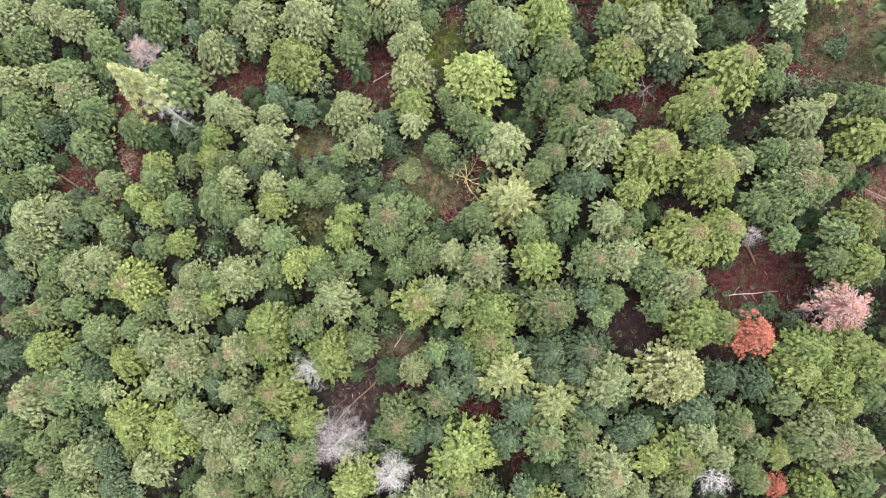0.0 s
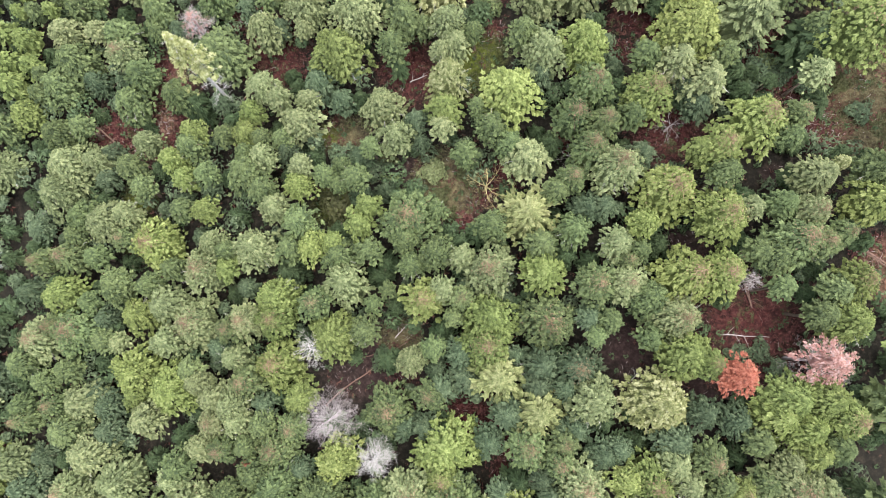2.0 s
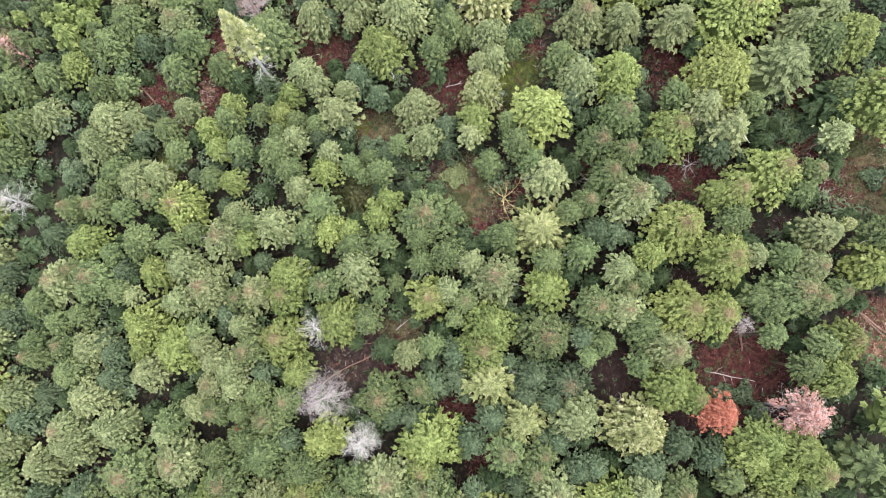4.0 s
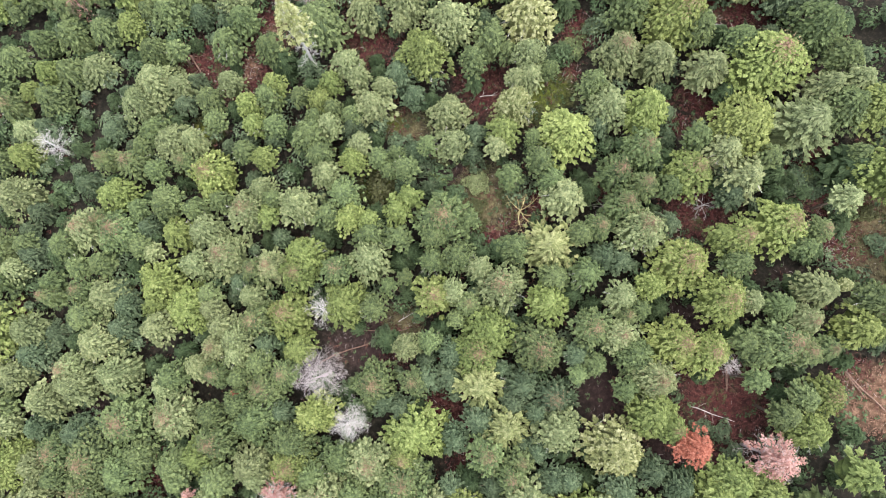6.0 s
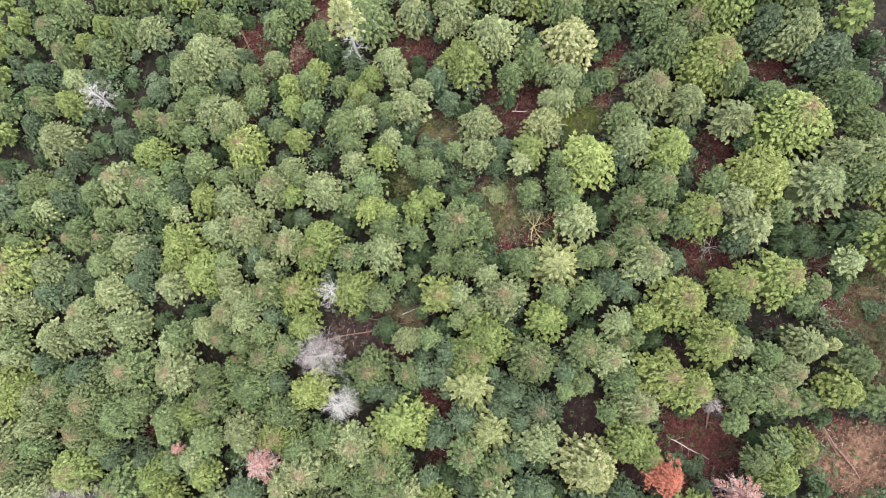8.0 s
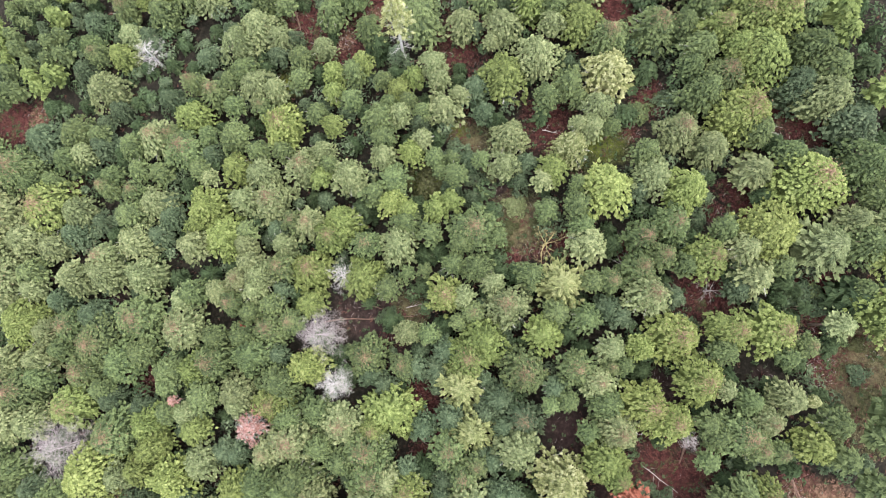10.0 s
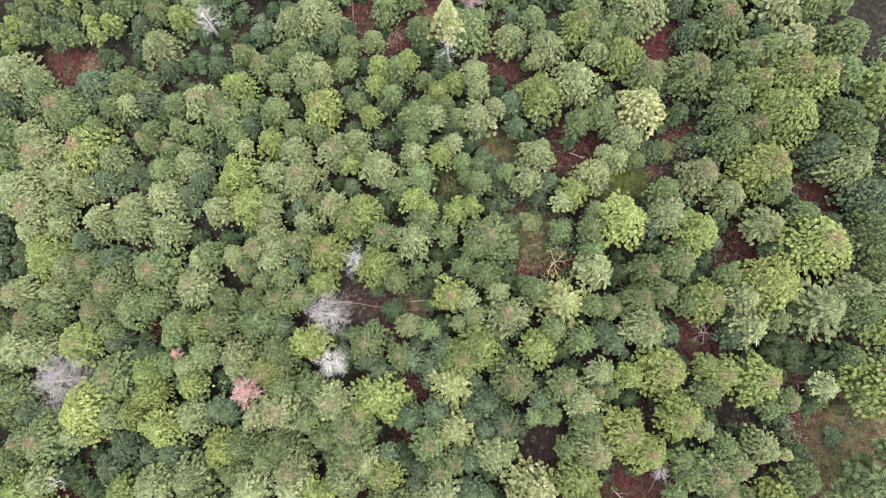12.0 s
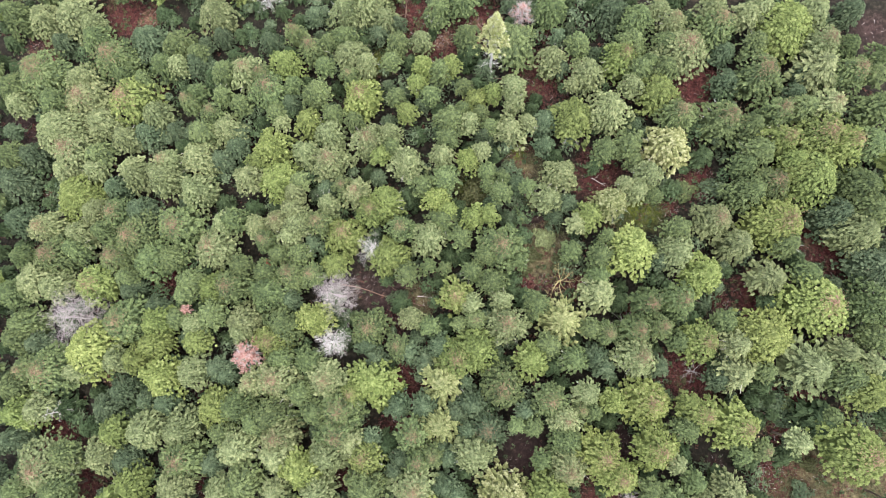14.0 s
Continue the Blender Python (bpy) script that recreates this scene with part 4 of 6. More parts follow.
tree(-19.7, 42.8, 10.6, 2.15, "l")
tree(-21.6, 47.5, 9.9, 1.54, "g")
tree(-25.7, 54.0, 10.3, 2.37, "l", cones=True)
tree(-20.8, 52.2, 12.1, 4.06, "l", cones=True)
tree(-19.4, 48.6, 10.7, 2.35, "g")
tree(-21.3, 58.8, 11.5, 3.61, "g", cones=True)
tree(-23.9, 59.9, 10.3, 2.35, "l")
tree(-20.5, 63.4, 10.3, 2.33, "l")
tree(-17.5, 58.3, 8.2, 2.16, "b")
tree(-15.5, 66.7, 12.6, 4.69, "Y")
tree(-15.8, 61.7, 10.2, 1.91, "g")
tree(-11.3, 59.6, 12.0, 3.76, "g", cones=True)
tree(-12.9, 55.9, 8.6, 2.36, "b")
tree(-19.8, 65.9, 10.1, 2.12, "l")
tree(-15.7, 71.6, 10.5, 2.50, "l")
tree(-13.2, 77.5, 8.1, 2.32, "b")
tree(-10.5, 70.0, 11.3, 3.10, "l", cones=True)
tree(-8.3, 72.3, 10.4, 2.07, "g")
tree(-7.3, 66.6, 12.2, 3.93, "s2")
tree(-4.7, 70.5, 11.7, 3.28, "g", cones=True)
tree(-4.6, 74.7, 10.6, 2.25, "g")
tree(-2.6, 72.8, 10.4, 1.85, "g")
tree(-8.3, 65.3, 8.0, 1.71, "b")
tree(-5.1, 58.8, 11.3, 2.68, "g", cones=True)
tree(-3.6, 61.8, 11.1, 2.47, "g")
tree(-1.8, 64.9, 11.3, 2.66, "s2", cones=True)
tree(-6.5, 63.0, 8.1, 1.71, "b")
tree(1.9, 70.0, 11.9, 3.24, "g")
tree(5.3, 66.1, 11.7, 2.82, "g")
tree(-8.2, 51.2, 12.0, 3.34, "g", cones=True)
tree(-12.2, 46.3, 11.5, 2.95, "g", cones=True)
tree(-8.7, 42.6, 12.5, 3.79, "w")
tree(-4.9, 47.0, 6.4, 1.96, "d")
tree(-5.3, 53.8, 11.3, 2.49, "g")
tree(-1.3, 52.6, 11.8, 2.88, "g")
tree(-1.1, 56.6, 11.7, 2.87, "y", cones=True)
tree(0.9, 60.9, 12.6, 3.89, "y", cones=True)
tree(4.1, 63.2, 12.1, 3.24, "Y", cones=True)
tree(-0.6, 49.6, 11.1, 2.07, "g")
tree(2.7, 55.7, 11.3, 2.25, "y")
tree(3.0, 48.1, 12.2, 3.07, "g")
tree(3.7, 51.0, 12.2, 3.06, "g", cones=True)
tree(5.7, 56.2, 13.2, 4.26, "y")
tree(4.1, 55.6, 11.9, 2.85, "y")
tree(10.1, 61.9, 12.5, 3.41, "g")
tree(13.9, 60.6, 12.5, 3.19, "g")
tree(12.4, 56.7, 10.4, 3.27, "b")
tree(15.9, 57.1, 12.8, 3.39, "l")
tree(8.9, 48.6, 13.8, 4.55, "Y", cones=True)
tree(12.3, 48.2, 11.8, 2.22, "g")
tree(4.5, 41.5, 12.4, 3.08, "l", cones=True)
tree(8.9, 42.6, 12.4, 2.85, "l")
tree(14.9, 43.1, 12.6, 2.82, "l")
tree(17.0, 47.8, 11.8, 2.01, "g")
tree(21.4, 46.1, 14.4, 4.63, "Y", cones=True)
tree(20.8, 56.5, 10.9, 3.42, "b")
tree(25.1, 52.6, 13.3, 3.34, "g")
tree(21.8, 38.0, 14.4, 4.48, "Y")
tree(18.8, 42.1, 7.1, 1.51, "d")
tree(28.0, 40.7, 14.2, 3.95, "s2")
tree(31.4, 44.0, 13.5, 3.12, "g")
tree(28.7, 45.4, 12.8, 2.54, "l")
tree(34.1, 45.6, 13.7, 3.30, "y")
tree(31.3, 47.5, 12.7, 2.34, "l")
tree(28.9, 50.1, 12.4, 2.15, "g")
tree(40.0, 39.5, 15.2, 4.55, "Y", cones=True)
tree(35.8, 39.0, 9.4, 3.24, "d")
tree(35.2, 39.7, 11.0, 1.41, "g")
tree(-85.9, 8.3, 8.7, 2.19, "g")
tree(-80.0, 9.4, 9.2, 2.59, "g")
tree(-76.8, 13.8, 9.1, 2.35, "g")
tree(-72.5, 16.2, 9.6, 2.75, "g")
tree(-67.3, 18.9, 9.5, 2.51, "g")
tree(-63.5, 21.0, 9.4, 2.29, "y")
tree(-73.5, 9.7, 9.1, 2.14, "y")
tree(-69.3, 11.2, 9.8, 2.74, "g")
tree(-65.5, 13.3, 9.9, 2.72, "l")
tree(-81.3, 4.8, 9.5, 2.81, "g", cones=True)
tree(-77.1, 2.6, 9.5, 2.58, "g", cones=True)
tree(-75.1, 5.9, 8.7, 1.74, "y")
tree(-70.9, 6.4, 9.8, 2.76, "g")
tree(-72.6, 0.1, 9.5, 2.36, "l")
tree(-71.1, 2.0, 7.2, 2.18, "b")
tree(-80.6, -2.4, 7.5, 2.87, "b")
tree(-77.2, -5.6, 9.1, 1.97, "g")
tree(-71.6, -3.4, 9.8, 2.57, "y")
tree(-75.1, -6.1, 9.2, 1.96, "g", cones=True)
tree(-75.8, -9.4, 7.4, 2.43, "b")
tree(47.9, 40.4, 10.7, 1.31, "b")
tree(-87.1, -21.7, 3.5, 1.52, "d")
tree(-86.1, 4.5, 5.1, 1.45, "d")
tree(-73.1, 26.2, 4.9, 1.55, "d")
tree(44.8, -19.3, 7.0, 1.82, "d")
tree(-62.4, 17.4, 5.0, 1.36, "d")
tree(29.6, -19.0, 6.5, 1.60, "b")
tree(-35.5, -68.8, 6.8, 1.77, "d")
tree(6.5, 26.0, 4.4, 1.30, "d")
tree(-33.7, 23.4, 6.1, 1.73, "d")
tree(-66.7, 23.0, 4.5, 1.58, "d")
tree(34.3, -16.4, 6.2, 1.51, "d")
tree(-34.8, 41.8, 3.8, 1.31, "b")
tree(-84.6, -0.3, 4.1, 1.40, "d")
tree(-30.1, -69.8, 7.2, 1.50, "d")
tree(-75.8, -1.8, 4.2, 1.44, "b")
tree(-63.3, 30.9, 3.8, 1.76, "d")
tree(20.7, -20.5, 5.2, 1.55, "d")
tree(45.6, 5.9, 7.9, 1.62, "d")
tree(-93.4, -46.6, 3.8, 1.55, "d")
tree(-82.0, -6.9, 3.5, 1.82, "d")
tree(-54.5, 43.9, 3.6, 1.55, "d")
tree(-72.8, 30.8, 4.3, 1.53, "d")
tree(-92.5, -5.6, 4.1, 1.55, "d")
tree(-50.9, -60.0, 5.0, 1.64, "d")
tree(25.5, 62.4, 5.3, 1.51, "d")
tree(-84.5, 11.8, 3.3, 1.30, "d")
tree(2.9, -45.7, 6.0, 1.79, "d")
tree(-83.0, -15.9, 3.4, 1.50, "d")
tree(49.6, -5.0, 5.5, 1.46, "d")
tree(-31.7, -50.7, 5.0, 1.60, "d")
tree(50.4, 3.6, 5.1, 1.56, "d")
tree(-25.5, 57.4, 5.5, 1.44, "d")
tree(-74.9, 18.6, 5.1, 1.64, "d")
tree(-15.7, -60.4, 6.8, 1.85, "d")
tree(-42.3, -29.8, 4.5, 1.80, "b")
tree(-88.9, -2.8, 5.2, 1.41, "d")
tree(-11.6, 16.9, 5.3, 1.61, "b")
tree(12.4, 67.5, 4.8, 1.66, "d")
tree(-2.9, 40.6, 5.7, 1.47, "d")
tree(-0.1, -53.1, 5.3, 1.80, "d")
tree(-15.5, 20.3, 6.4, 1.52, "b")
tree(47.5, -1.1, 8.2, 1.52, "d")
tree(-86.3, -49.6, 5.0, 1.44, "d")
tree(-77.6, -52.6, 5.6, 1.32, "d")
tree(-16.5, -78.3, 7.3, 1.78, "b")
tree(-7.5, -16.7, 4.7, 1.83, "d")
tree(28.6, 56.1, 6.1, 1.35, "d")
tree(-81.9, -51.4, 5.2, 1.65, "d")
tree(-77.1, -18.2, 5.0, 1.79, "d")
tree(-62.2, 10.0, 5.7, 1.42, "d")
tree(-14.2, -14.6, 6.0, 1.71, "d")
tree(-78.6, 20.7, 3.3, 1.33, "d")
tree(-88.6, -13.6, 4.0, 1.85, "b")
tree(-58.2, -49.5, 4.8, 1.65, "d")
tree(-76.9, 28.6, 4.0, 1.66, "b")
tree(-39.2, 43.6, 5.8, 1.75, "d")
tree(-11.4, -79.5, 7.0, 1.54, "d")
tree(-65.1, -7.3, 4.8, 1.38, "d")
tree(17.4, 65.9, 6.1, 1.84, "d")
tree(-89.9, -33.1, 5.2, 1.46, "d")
tree(-66.6, -13.6, 5.8, 1.58, "b")
tree(-62.2, -10.1, 4.4, 1.82, "d")
tree(-70.5, 21.8, 4.9, 1.47, "b")
tree(49.7, 9.0, 5.2, 1.38, "d")
tree(-94.9, -10.3, 4.5, 1.78, "d")
tree(39.8, 46.8, 6.7, 1.43, "d")
tree(-72.7, -13.9, 3.8, 1.57, "d")
tree(-62.7, -3.2, 4.2, 1.81, "d")
tree(-47.4, -63.9, 6.9, 1.53, "d")
tree(-25.8, 63.8, 4.3, 1.72, "b")
tree(34.8, 49.9, 4.9, 1.58, "d")
tree(-84.9, -10.3, 3.7, 1.70, "d")
tree(-40.9, 34.2, 3.9, 1.48, "d")
tree(-4.5, -63.1, 5.5, 1.39, "b")
tree(-87.7, -6.5, 5.4, 1.41, "d")
tree(-42.9, -68.1, 5.2, 1.61, "d")
tree(-60.6, -20.6, 5.3, 1.55, "d")
tree(47.4, -11.2, 7.3, 1.58, "d")
tree(-22.5, 68.5, 4.5, 1.46, "d")
tree(-25.6, -74.7, 4.7, 1.33, "d")
tree(-47.5, -11.2, 6.2, 1.39, "d")
tree(-30.4, 0.7, 4.7, 1.72, "d")
tree(20.7, 60.8, 5.9, 1.80, "b")
tree(-48.4, 35.7, 4.1, 1.38, "d")
tree(-8.9, -61.2, 5.4, 1.69, "d")
tree(-65.1, 1.1, 4.7, 1.43, "d")
tree(-1.3, -57.7, 6.0, 1.72, "d")
tree(-16.6, 28.1, 5.4, 1.52, "d")
tree(-91.0, 11.8, 4.5, 1.61, "d")
tree(-68.4, 26.9, 3.7, 1.68, "d")
tree(47.7, 20.8, 5.9, 1.70, "b")
tree(-25.2, 17.3, 4.1, 1.69, "d")
tree(-89.8, 8.1, 4.5, 1.61, "d")
tree(-12.3, -31.5, 6.3, 1.38, "d")
tree(-15.6, -74.3, 5.3, 1.66, "d")
tree(-29.6, 58.3, 5.2, 1.82, "d")
tree(-91.1, -10.5, 4.6, 1.32, "d")
tree(-31.6, 11.1, 4.3, 1.55, "d")
tree(-34.6, -57.8, 5.3, 1.65, "d")
tree(-75.6, -34.7, 4.0, 1.74, "d")
tree(-83.0, -47.6, 5.9, 1.63, "d")
tree(-92.3, -36.7, 4.7, 1.82, "d")
tree(15.4, 70.5, 4.5, 1.34, "d")
tree(10.4, -36.2, 6.8, 1.81, "d")
tree(-61.3, 3.0, 4.7, 1.62, "d")
tree(-51.2, 27.8, 5.1, 1.45, "b")
tree(-52.5, -30.4, 4.7, 1.75, "d")
tree(-14.3, -51.6, 6.6, 1.80, "d")
tree(-46.7, 3.0, 3.9, 1.50, "d")
tree(41.0, 26.2, 6.7, 1.39, "d")
tree(-33.5, 16.2, 4.2, 1.57, "d")
tree(-51.2, -25.4, 6.3, 1.66, "d")
tree(-68.3, -2.1, 4.0, 1.74, "d")
tree(7.8, 69.3, 4.3, 1.78, "d")
tree(-24.1, -34.3, 6.3, 1.67, "d")
tree(-17.1, 10.7, 4.7, 1.72, "d")
tree(-20.3, -57.5, 5.3, 1.48, "d")
tree(-93.8, -16.5, 5.0, 1.72, "d")
tree(-60.6, -60.3, 4.1, 1.45, "d")
tree(28.9, 35.2, 5.2, 1.71, "d")
tree(-66.5, 5.0, 3.6, 1.67, "d")
tree(-81.0, 28.9, 3.5, 1.53, "d")
tree(-79.2, 16.8, 3.4, 1.60, "d")
tree(-42.4, 38.0, 3.7, 1.81, "d")
tree(-79.7, -13.5, 5.2, 1.31, "d")
tree(32.6, 32.2, 4.9, 1.60, "d")
tree(11.9, 40.1, 5.4, 1.30, "d")
tree(23.2, -10.2, 6.4, 1.60, "d")
tree(-67.3, -56.9, 5.7, 1.37, "d")
tree(34.8, -10.2, 6.0, 1.71, "d")
tree(38.1, 52.6, 6.5, 1.44, "b")
tree(-38.4, -23.5, 5.1, 1.82, "d")
tree(-69.1, 14.8, 4.9, 1.47, "d")
tree(-25.4, 29.0, 4.8, 1.51, "d")
tree(51.8, -0.8, 7.1, 1.77, "d")
tree(-1.1, 10.9, 6.9, 1.52, "d")
tree(-28.2, 42.6, 4.6, 1.83, "b")
tree(-76.7, 24.1, 3.4, 1.39, "d")
tree(44.8, -8.0, 8.3, 1.36, "d")
tree(-42.1, -18.5, 4.6, 1.73, "d")
tree(-39.2, 12.0, 5.4, 1.70, "b")
tree(45.5, 10.8, 5.0, 1.70, "d")
tree(-51.1, 11.0, 5.3, 1.50, "d")
tree(-31.2, -8.9, 5.4, 1.59, "b")
tree(-19.2, -4.2, 5.7, 1.73, "d")
tree(3.0, -26.3, 4.9, 1.61, "b")
tree(-17.3, -32.6, 6.3, 1.38, "d")
tree(44.7, 16.6, 6.3, 1.42, "d")
tree(-10.4, -13.5, 4.8, 1.39, "d")
tree(-35.0, -53.6, 5.9, 1.35, "b")
tree(-14.4, 41.2, 5.5, 1.43, "b")
tree(-62.9, 25.7, 4.0, 1.67, "d")
tree(-68.3, 30.9, 4.8, 1.37, "d")
tree(-4.6, -50.5, 5.9, 1.74, "d")
tree(-36.2, 7.8, 5.2, 1.65, "b")
tree(-76.2, 10.9, 4.9, 1.30, "d")
tree(-20.7, -39.0, 6.2, 1.63, "b")
tree(-31.9, -15.6, 6.2, 1.66, "d")
tree(31.6, 20.5, 5.2, 1.79, "d")
tree(-56.7, -1.2, 5.7, 1.54, "d")
tree(15.0, 49.3, 7.0, 1.44, "d")
tree(-11.0, 5.5, 5.6, 1.83, "d")
tree(-90.4, -19.7, 5.4, 1.70, "d")
tree(-56.6, 4.9, 4.6, 1.51, "b")
tree(-33.4, 52.4, 4.5, 1.53, "d")
tree(-21.9, 20.0, 4.6, 1.48, "d")
tree(-20.2, -76.2, 5.7, 1.41, "b")
tree(-36.3, 47.0, 5.1, 1.74, "d")
tree(12.9, -31.9, 6.8, 1.47, "d")
tree(31.8, 52.6, 6.6, 1.38, "b")
tree(14.7, 35.0, 4.6, 1.70, "b")
tree(40.0, 13.1, 5.8, 1.61, "d")
tree(22.5, 13.5, 6.1, 1.75, "d")
tree(20.9, 52.0, 5.5, 1.38, "b")
tree(36.6, 28.2, 5.9, 1.78, "d")
tree(-55.8, -62.6, 6.4, 1.68, "d")
tree(-20.9, -12.8, 4.8, 1.85, "d")
tree(-59.5, -16.4, 4.2, 1.50, "d")
tree(-62.3, 36.5, 3.9, 1.54, "b")
tree(-55.1, -51.8, 5.8, 1.31, "d")
tree(40.5, -18.7, 7.1, 1.33, "d")
tree(42.6, 1.8, 6.7, 1.41, "d")
tree(-26.2, -37.7, 5.5, 1.77, "d")
tree(47.6, -15.5, 6.1, 1.51, "b")
tree(-43.4, 16.0, 5.6, 1.65, "d")
tree(-53.6, -13.0, 4.8, 1.47, "d")
tree(11.2, 71.2, 6.3, 1.44, "d")
tree(-27.5, 23.5, 3.9, 1.59, "d")
tree(-7.9, -71.6, 7.1, 1.30, "d")
tree(36.3, -19.7, 6.1, 1.35, "d")
tree(-52.3, -64.2, 5.6, 1.58, "d")
tree(25.5, 58.6, 5.7, 1.58, "d")
tree(-1.8, -0.1, 6.3, 1.81, "d")
tree(-42.3, -45.4, 5.2, 1.58, "b")
tree(-9.6, 55.1, 4.5, 1.81, "b")
tree(50.9, 23.3, 5.1, 1.40, "b")
tree(-43.1, 43.7, 4.7, 1.64, "d")
tree(16.8, 25.1, 4.8, 1.32, "d")
tree(-50.3, -1.0, 4.8, 1.51, "d")
tree(37.8, 32.0, 6.3, 1.58, "d")
tree(14.3, -28.1, 7.1, 1.67, "b")
tree(3.4, -50.2, 6.9, 1.70, "b")


# ---- dead and dying trees ----
def bough(rng, name, start, a, q, rise, thick, material, parent, twigs=16, fork=2, curl=0.25, label=""):
    """One bare bough with its twigs, as one piece."""
    v, f = [], []
    d = Vector((math.cos(a), math.sin(a), 0))
    side = Vector((-d.y, d.x, 0))
    bend = rng.uniform(-curl, curl) * q
    pts = [Vector(start) + d * q * s + side * bend * s * s + Vector((0, 0, rise * q * s - 0.10 * q * s * s)) for s in (0, 0.33, 0.66, 1.0)]
    tube(v, f, pts, [thick, thick * 0.75, thick * 0.5, thick * 0.18], 4)
    for i in range(twigs):
        s = rng.uniform(0.22, 1.0)
        k = min(2, int(s * 3))
        p = pts[k].lerp(pts[k + 1], s * 3 - k)
        g = (d * rng.uniform(0.2, 1.0) + side * rng.choice((-1, 1)) * rng.uniform(0.3, 1.0) + Vector((0, 0, rng.uniform(-0.3, 0.55)))).normalized()
        n = q * rng.uniform(0.16, 0.36) * (1.25 - 0.6 * s)
        e = p + g * n
        tube(v, f, [p, e], [thick * 0.30, thick * 0.10], 3)
        for _ in range(fork):
            g2 = (g + Vector((rng.uniform(-0.8, 0.8), rng.uniform(-0.8, 0.8), rng.uniform(-0.4, 0.6)))).normalized()
            w = p.lerp(e, rng.uniform(0.35, 0.9))
            tube(v, f, [w, w + g2 * n * rng.uniform(0.4, 0.7)], [thick * 0.20, thick * 0.08], 3)
    return part(name, mesh_of(name, v, f, material, True), parent, label)


def bare_trunk(rng, h, r, material, parent, lean=(0, 0)):
    v, f = [], []
    pts = [(lean[0] * s * s + rng.uniform(-0.05, 0.05), lean[1] * s * s + rng.uniform(-0.05, 0.05), h * s - (0.4 if s == 0 else 0)) for s in (0, 0.2, 0.4, 0.6, 0.8, 1.0)]
    tube(v, f, pts, [r * 1.4, r, r * 0.85, r * 0.65, r * 0.4, r * 0.08], 8)
    return part("trunk", mesh_of("trunk", v, f, material, True), parent)


def dead_tree(x, y, h, r, material, label, seed, name="dead_tree", boughs=30, low=0.35, twigs=18, rise=0.25, crown=None, crown_k=(1, 1), thick=0.028, fork=3, curl=0.25, girth=0.0):
    """A leafless tree; with crown, the needles that still hang on it."""
    rng = random.Random(seed)
    root = tagged(new(name), label, "dead tree")
    root.matrix_basis = pose(x, y, ground_z(x, y) - 0.1, 0, 0, rng.uniform(0, 360))
    trunk = bare_trunk(rng, h, girth or 0.10 + 0.011 * h, material, root)
    for i in range(boughs):
        s = low + (1 - low) * (i + 0.5) / boughs
        q = r * (1.08 - 0.55 * ((s - low) / (1 - low)) ** 2.5) * rng.uniform(0.62, 1.14)
        bough(rng, "bough", (0, 0, h * s * 0.985), i * 2.4 + rng.uniform(-0.3, 0.3), q, rise * rng.uniform(0.4, 1.6), thick, material, trunk, twigs, fork, curl)
    if crown:
        c = part("crown", crown, root, "withered needles")
        c.location, c.scale = (0, 0, h), (r / R0 * crown_k[0], r / R0 * crown_k[0], r / R0 * crown_k[1])
    return root


red_crown = crown_mesh("crown", 41, LEAF["red"], lobes=280, lobe=0.12, leaf=(0.17, 0.09), leaves=14, pad=0.7, rag=0.08, deep=0.95)
pink_crown = crown_mesh("crown", 42, LEAF["pink"], lobes=170, lobe=0.14, leaves=20, star=0.25, leaf=(0.20, 0.10), pad=0.55, rag=0.2, heart=0.3, deep=0.85)
thin_crown = crown_mesh("crown", 44, LEAF["pink"], lobes=48, lobe=0.20, leaves=30, star=0.5, leaf=(0.20, 0.11), pad=0.01, rag=0.3, heart=0.1)
pale_crown = crown_mesh("crown", 43, LEAF["lichen"], lobes=190, lobe=0.19, leaves=24, rag=0.35, deep=3.0, power=1.25, leaf=(0.26, 0.12), pad=0.75, heart=0.25)

dead_tree(-32.4, -53.0, 13.0, 5.3, DEADGREY, "leafless grey tree with dense fine twigs", 1, boughs=60, twigs=44, rise=0.2, low=0.18, thick=0.021)
dead_tree(-7.8, -16.9, 12.0, 2.7, DEADWHITE, "bleached white dead tree with bristling twigs", 2, boughs=40, twigs=30, thick=0.024)
dead_tree(-14.0, -13.1, 12.2, 3.6, DEADGREY, "leafless grey tree with fine spreading twigs", 3, boughs=44, twigs=40, thick=0.021)
dead_tree(-17.6, -4.8, 10.8, 2.5, DEADWHITE, "small bleached dead tree beside a pale conifer", 4, boughs=30, twigs=18)
dead_tree(-67.0, 0.0, 10.4, 2.6, DEADWHITE, "bleached dead tree standing among green crowns", 5, boughs=28, twigs=16)
dead_tree(27.7, -16.0, 13.2, 2.4, DEADWHITE, "bright white dead tree at the stand's edge", 6, boughs=32, twigs=20)
dead_tree(-20.2, -62.7, 11.5, 1.7, DEADWHITE, "half-bare tree with white twigs", 7, boughs=18, twigs=9)
dead_tree(32.2, 10.3, 9.5, 1.4, DEADGREY, "thin grey dead tree top among green crowns", 8, boughs=30, low=0.7, twigs=24, thick=0.022, girth=0.10)
dead_tree(31.4, -0.5, 14.6, 2.5, BARK, "dying conifer with a full rust-red crown", 9, "red_fir", boughs=12, twigs=4, crown=red_crown)
dead_tree(39.6, 2.3, 15.2, 2.9, DEADGREY, "dying conifer, pink needles over bare grey boughs", 10, "red_fir", boughs=26, twigs=12, crown=pink_crown, crown_k=(1.05, 1.0), girth=0.16)
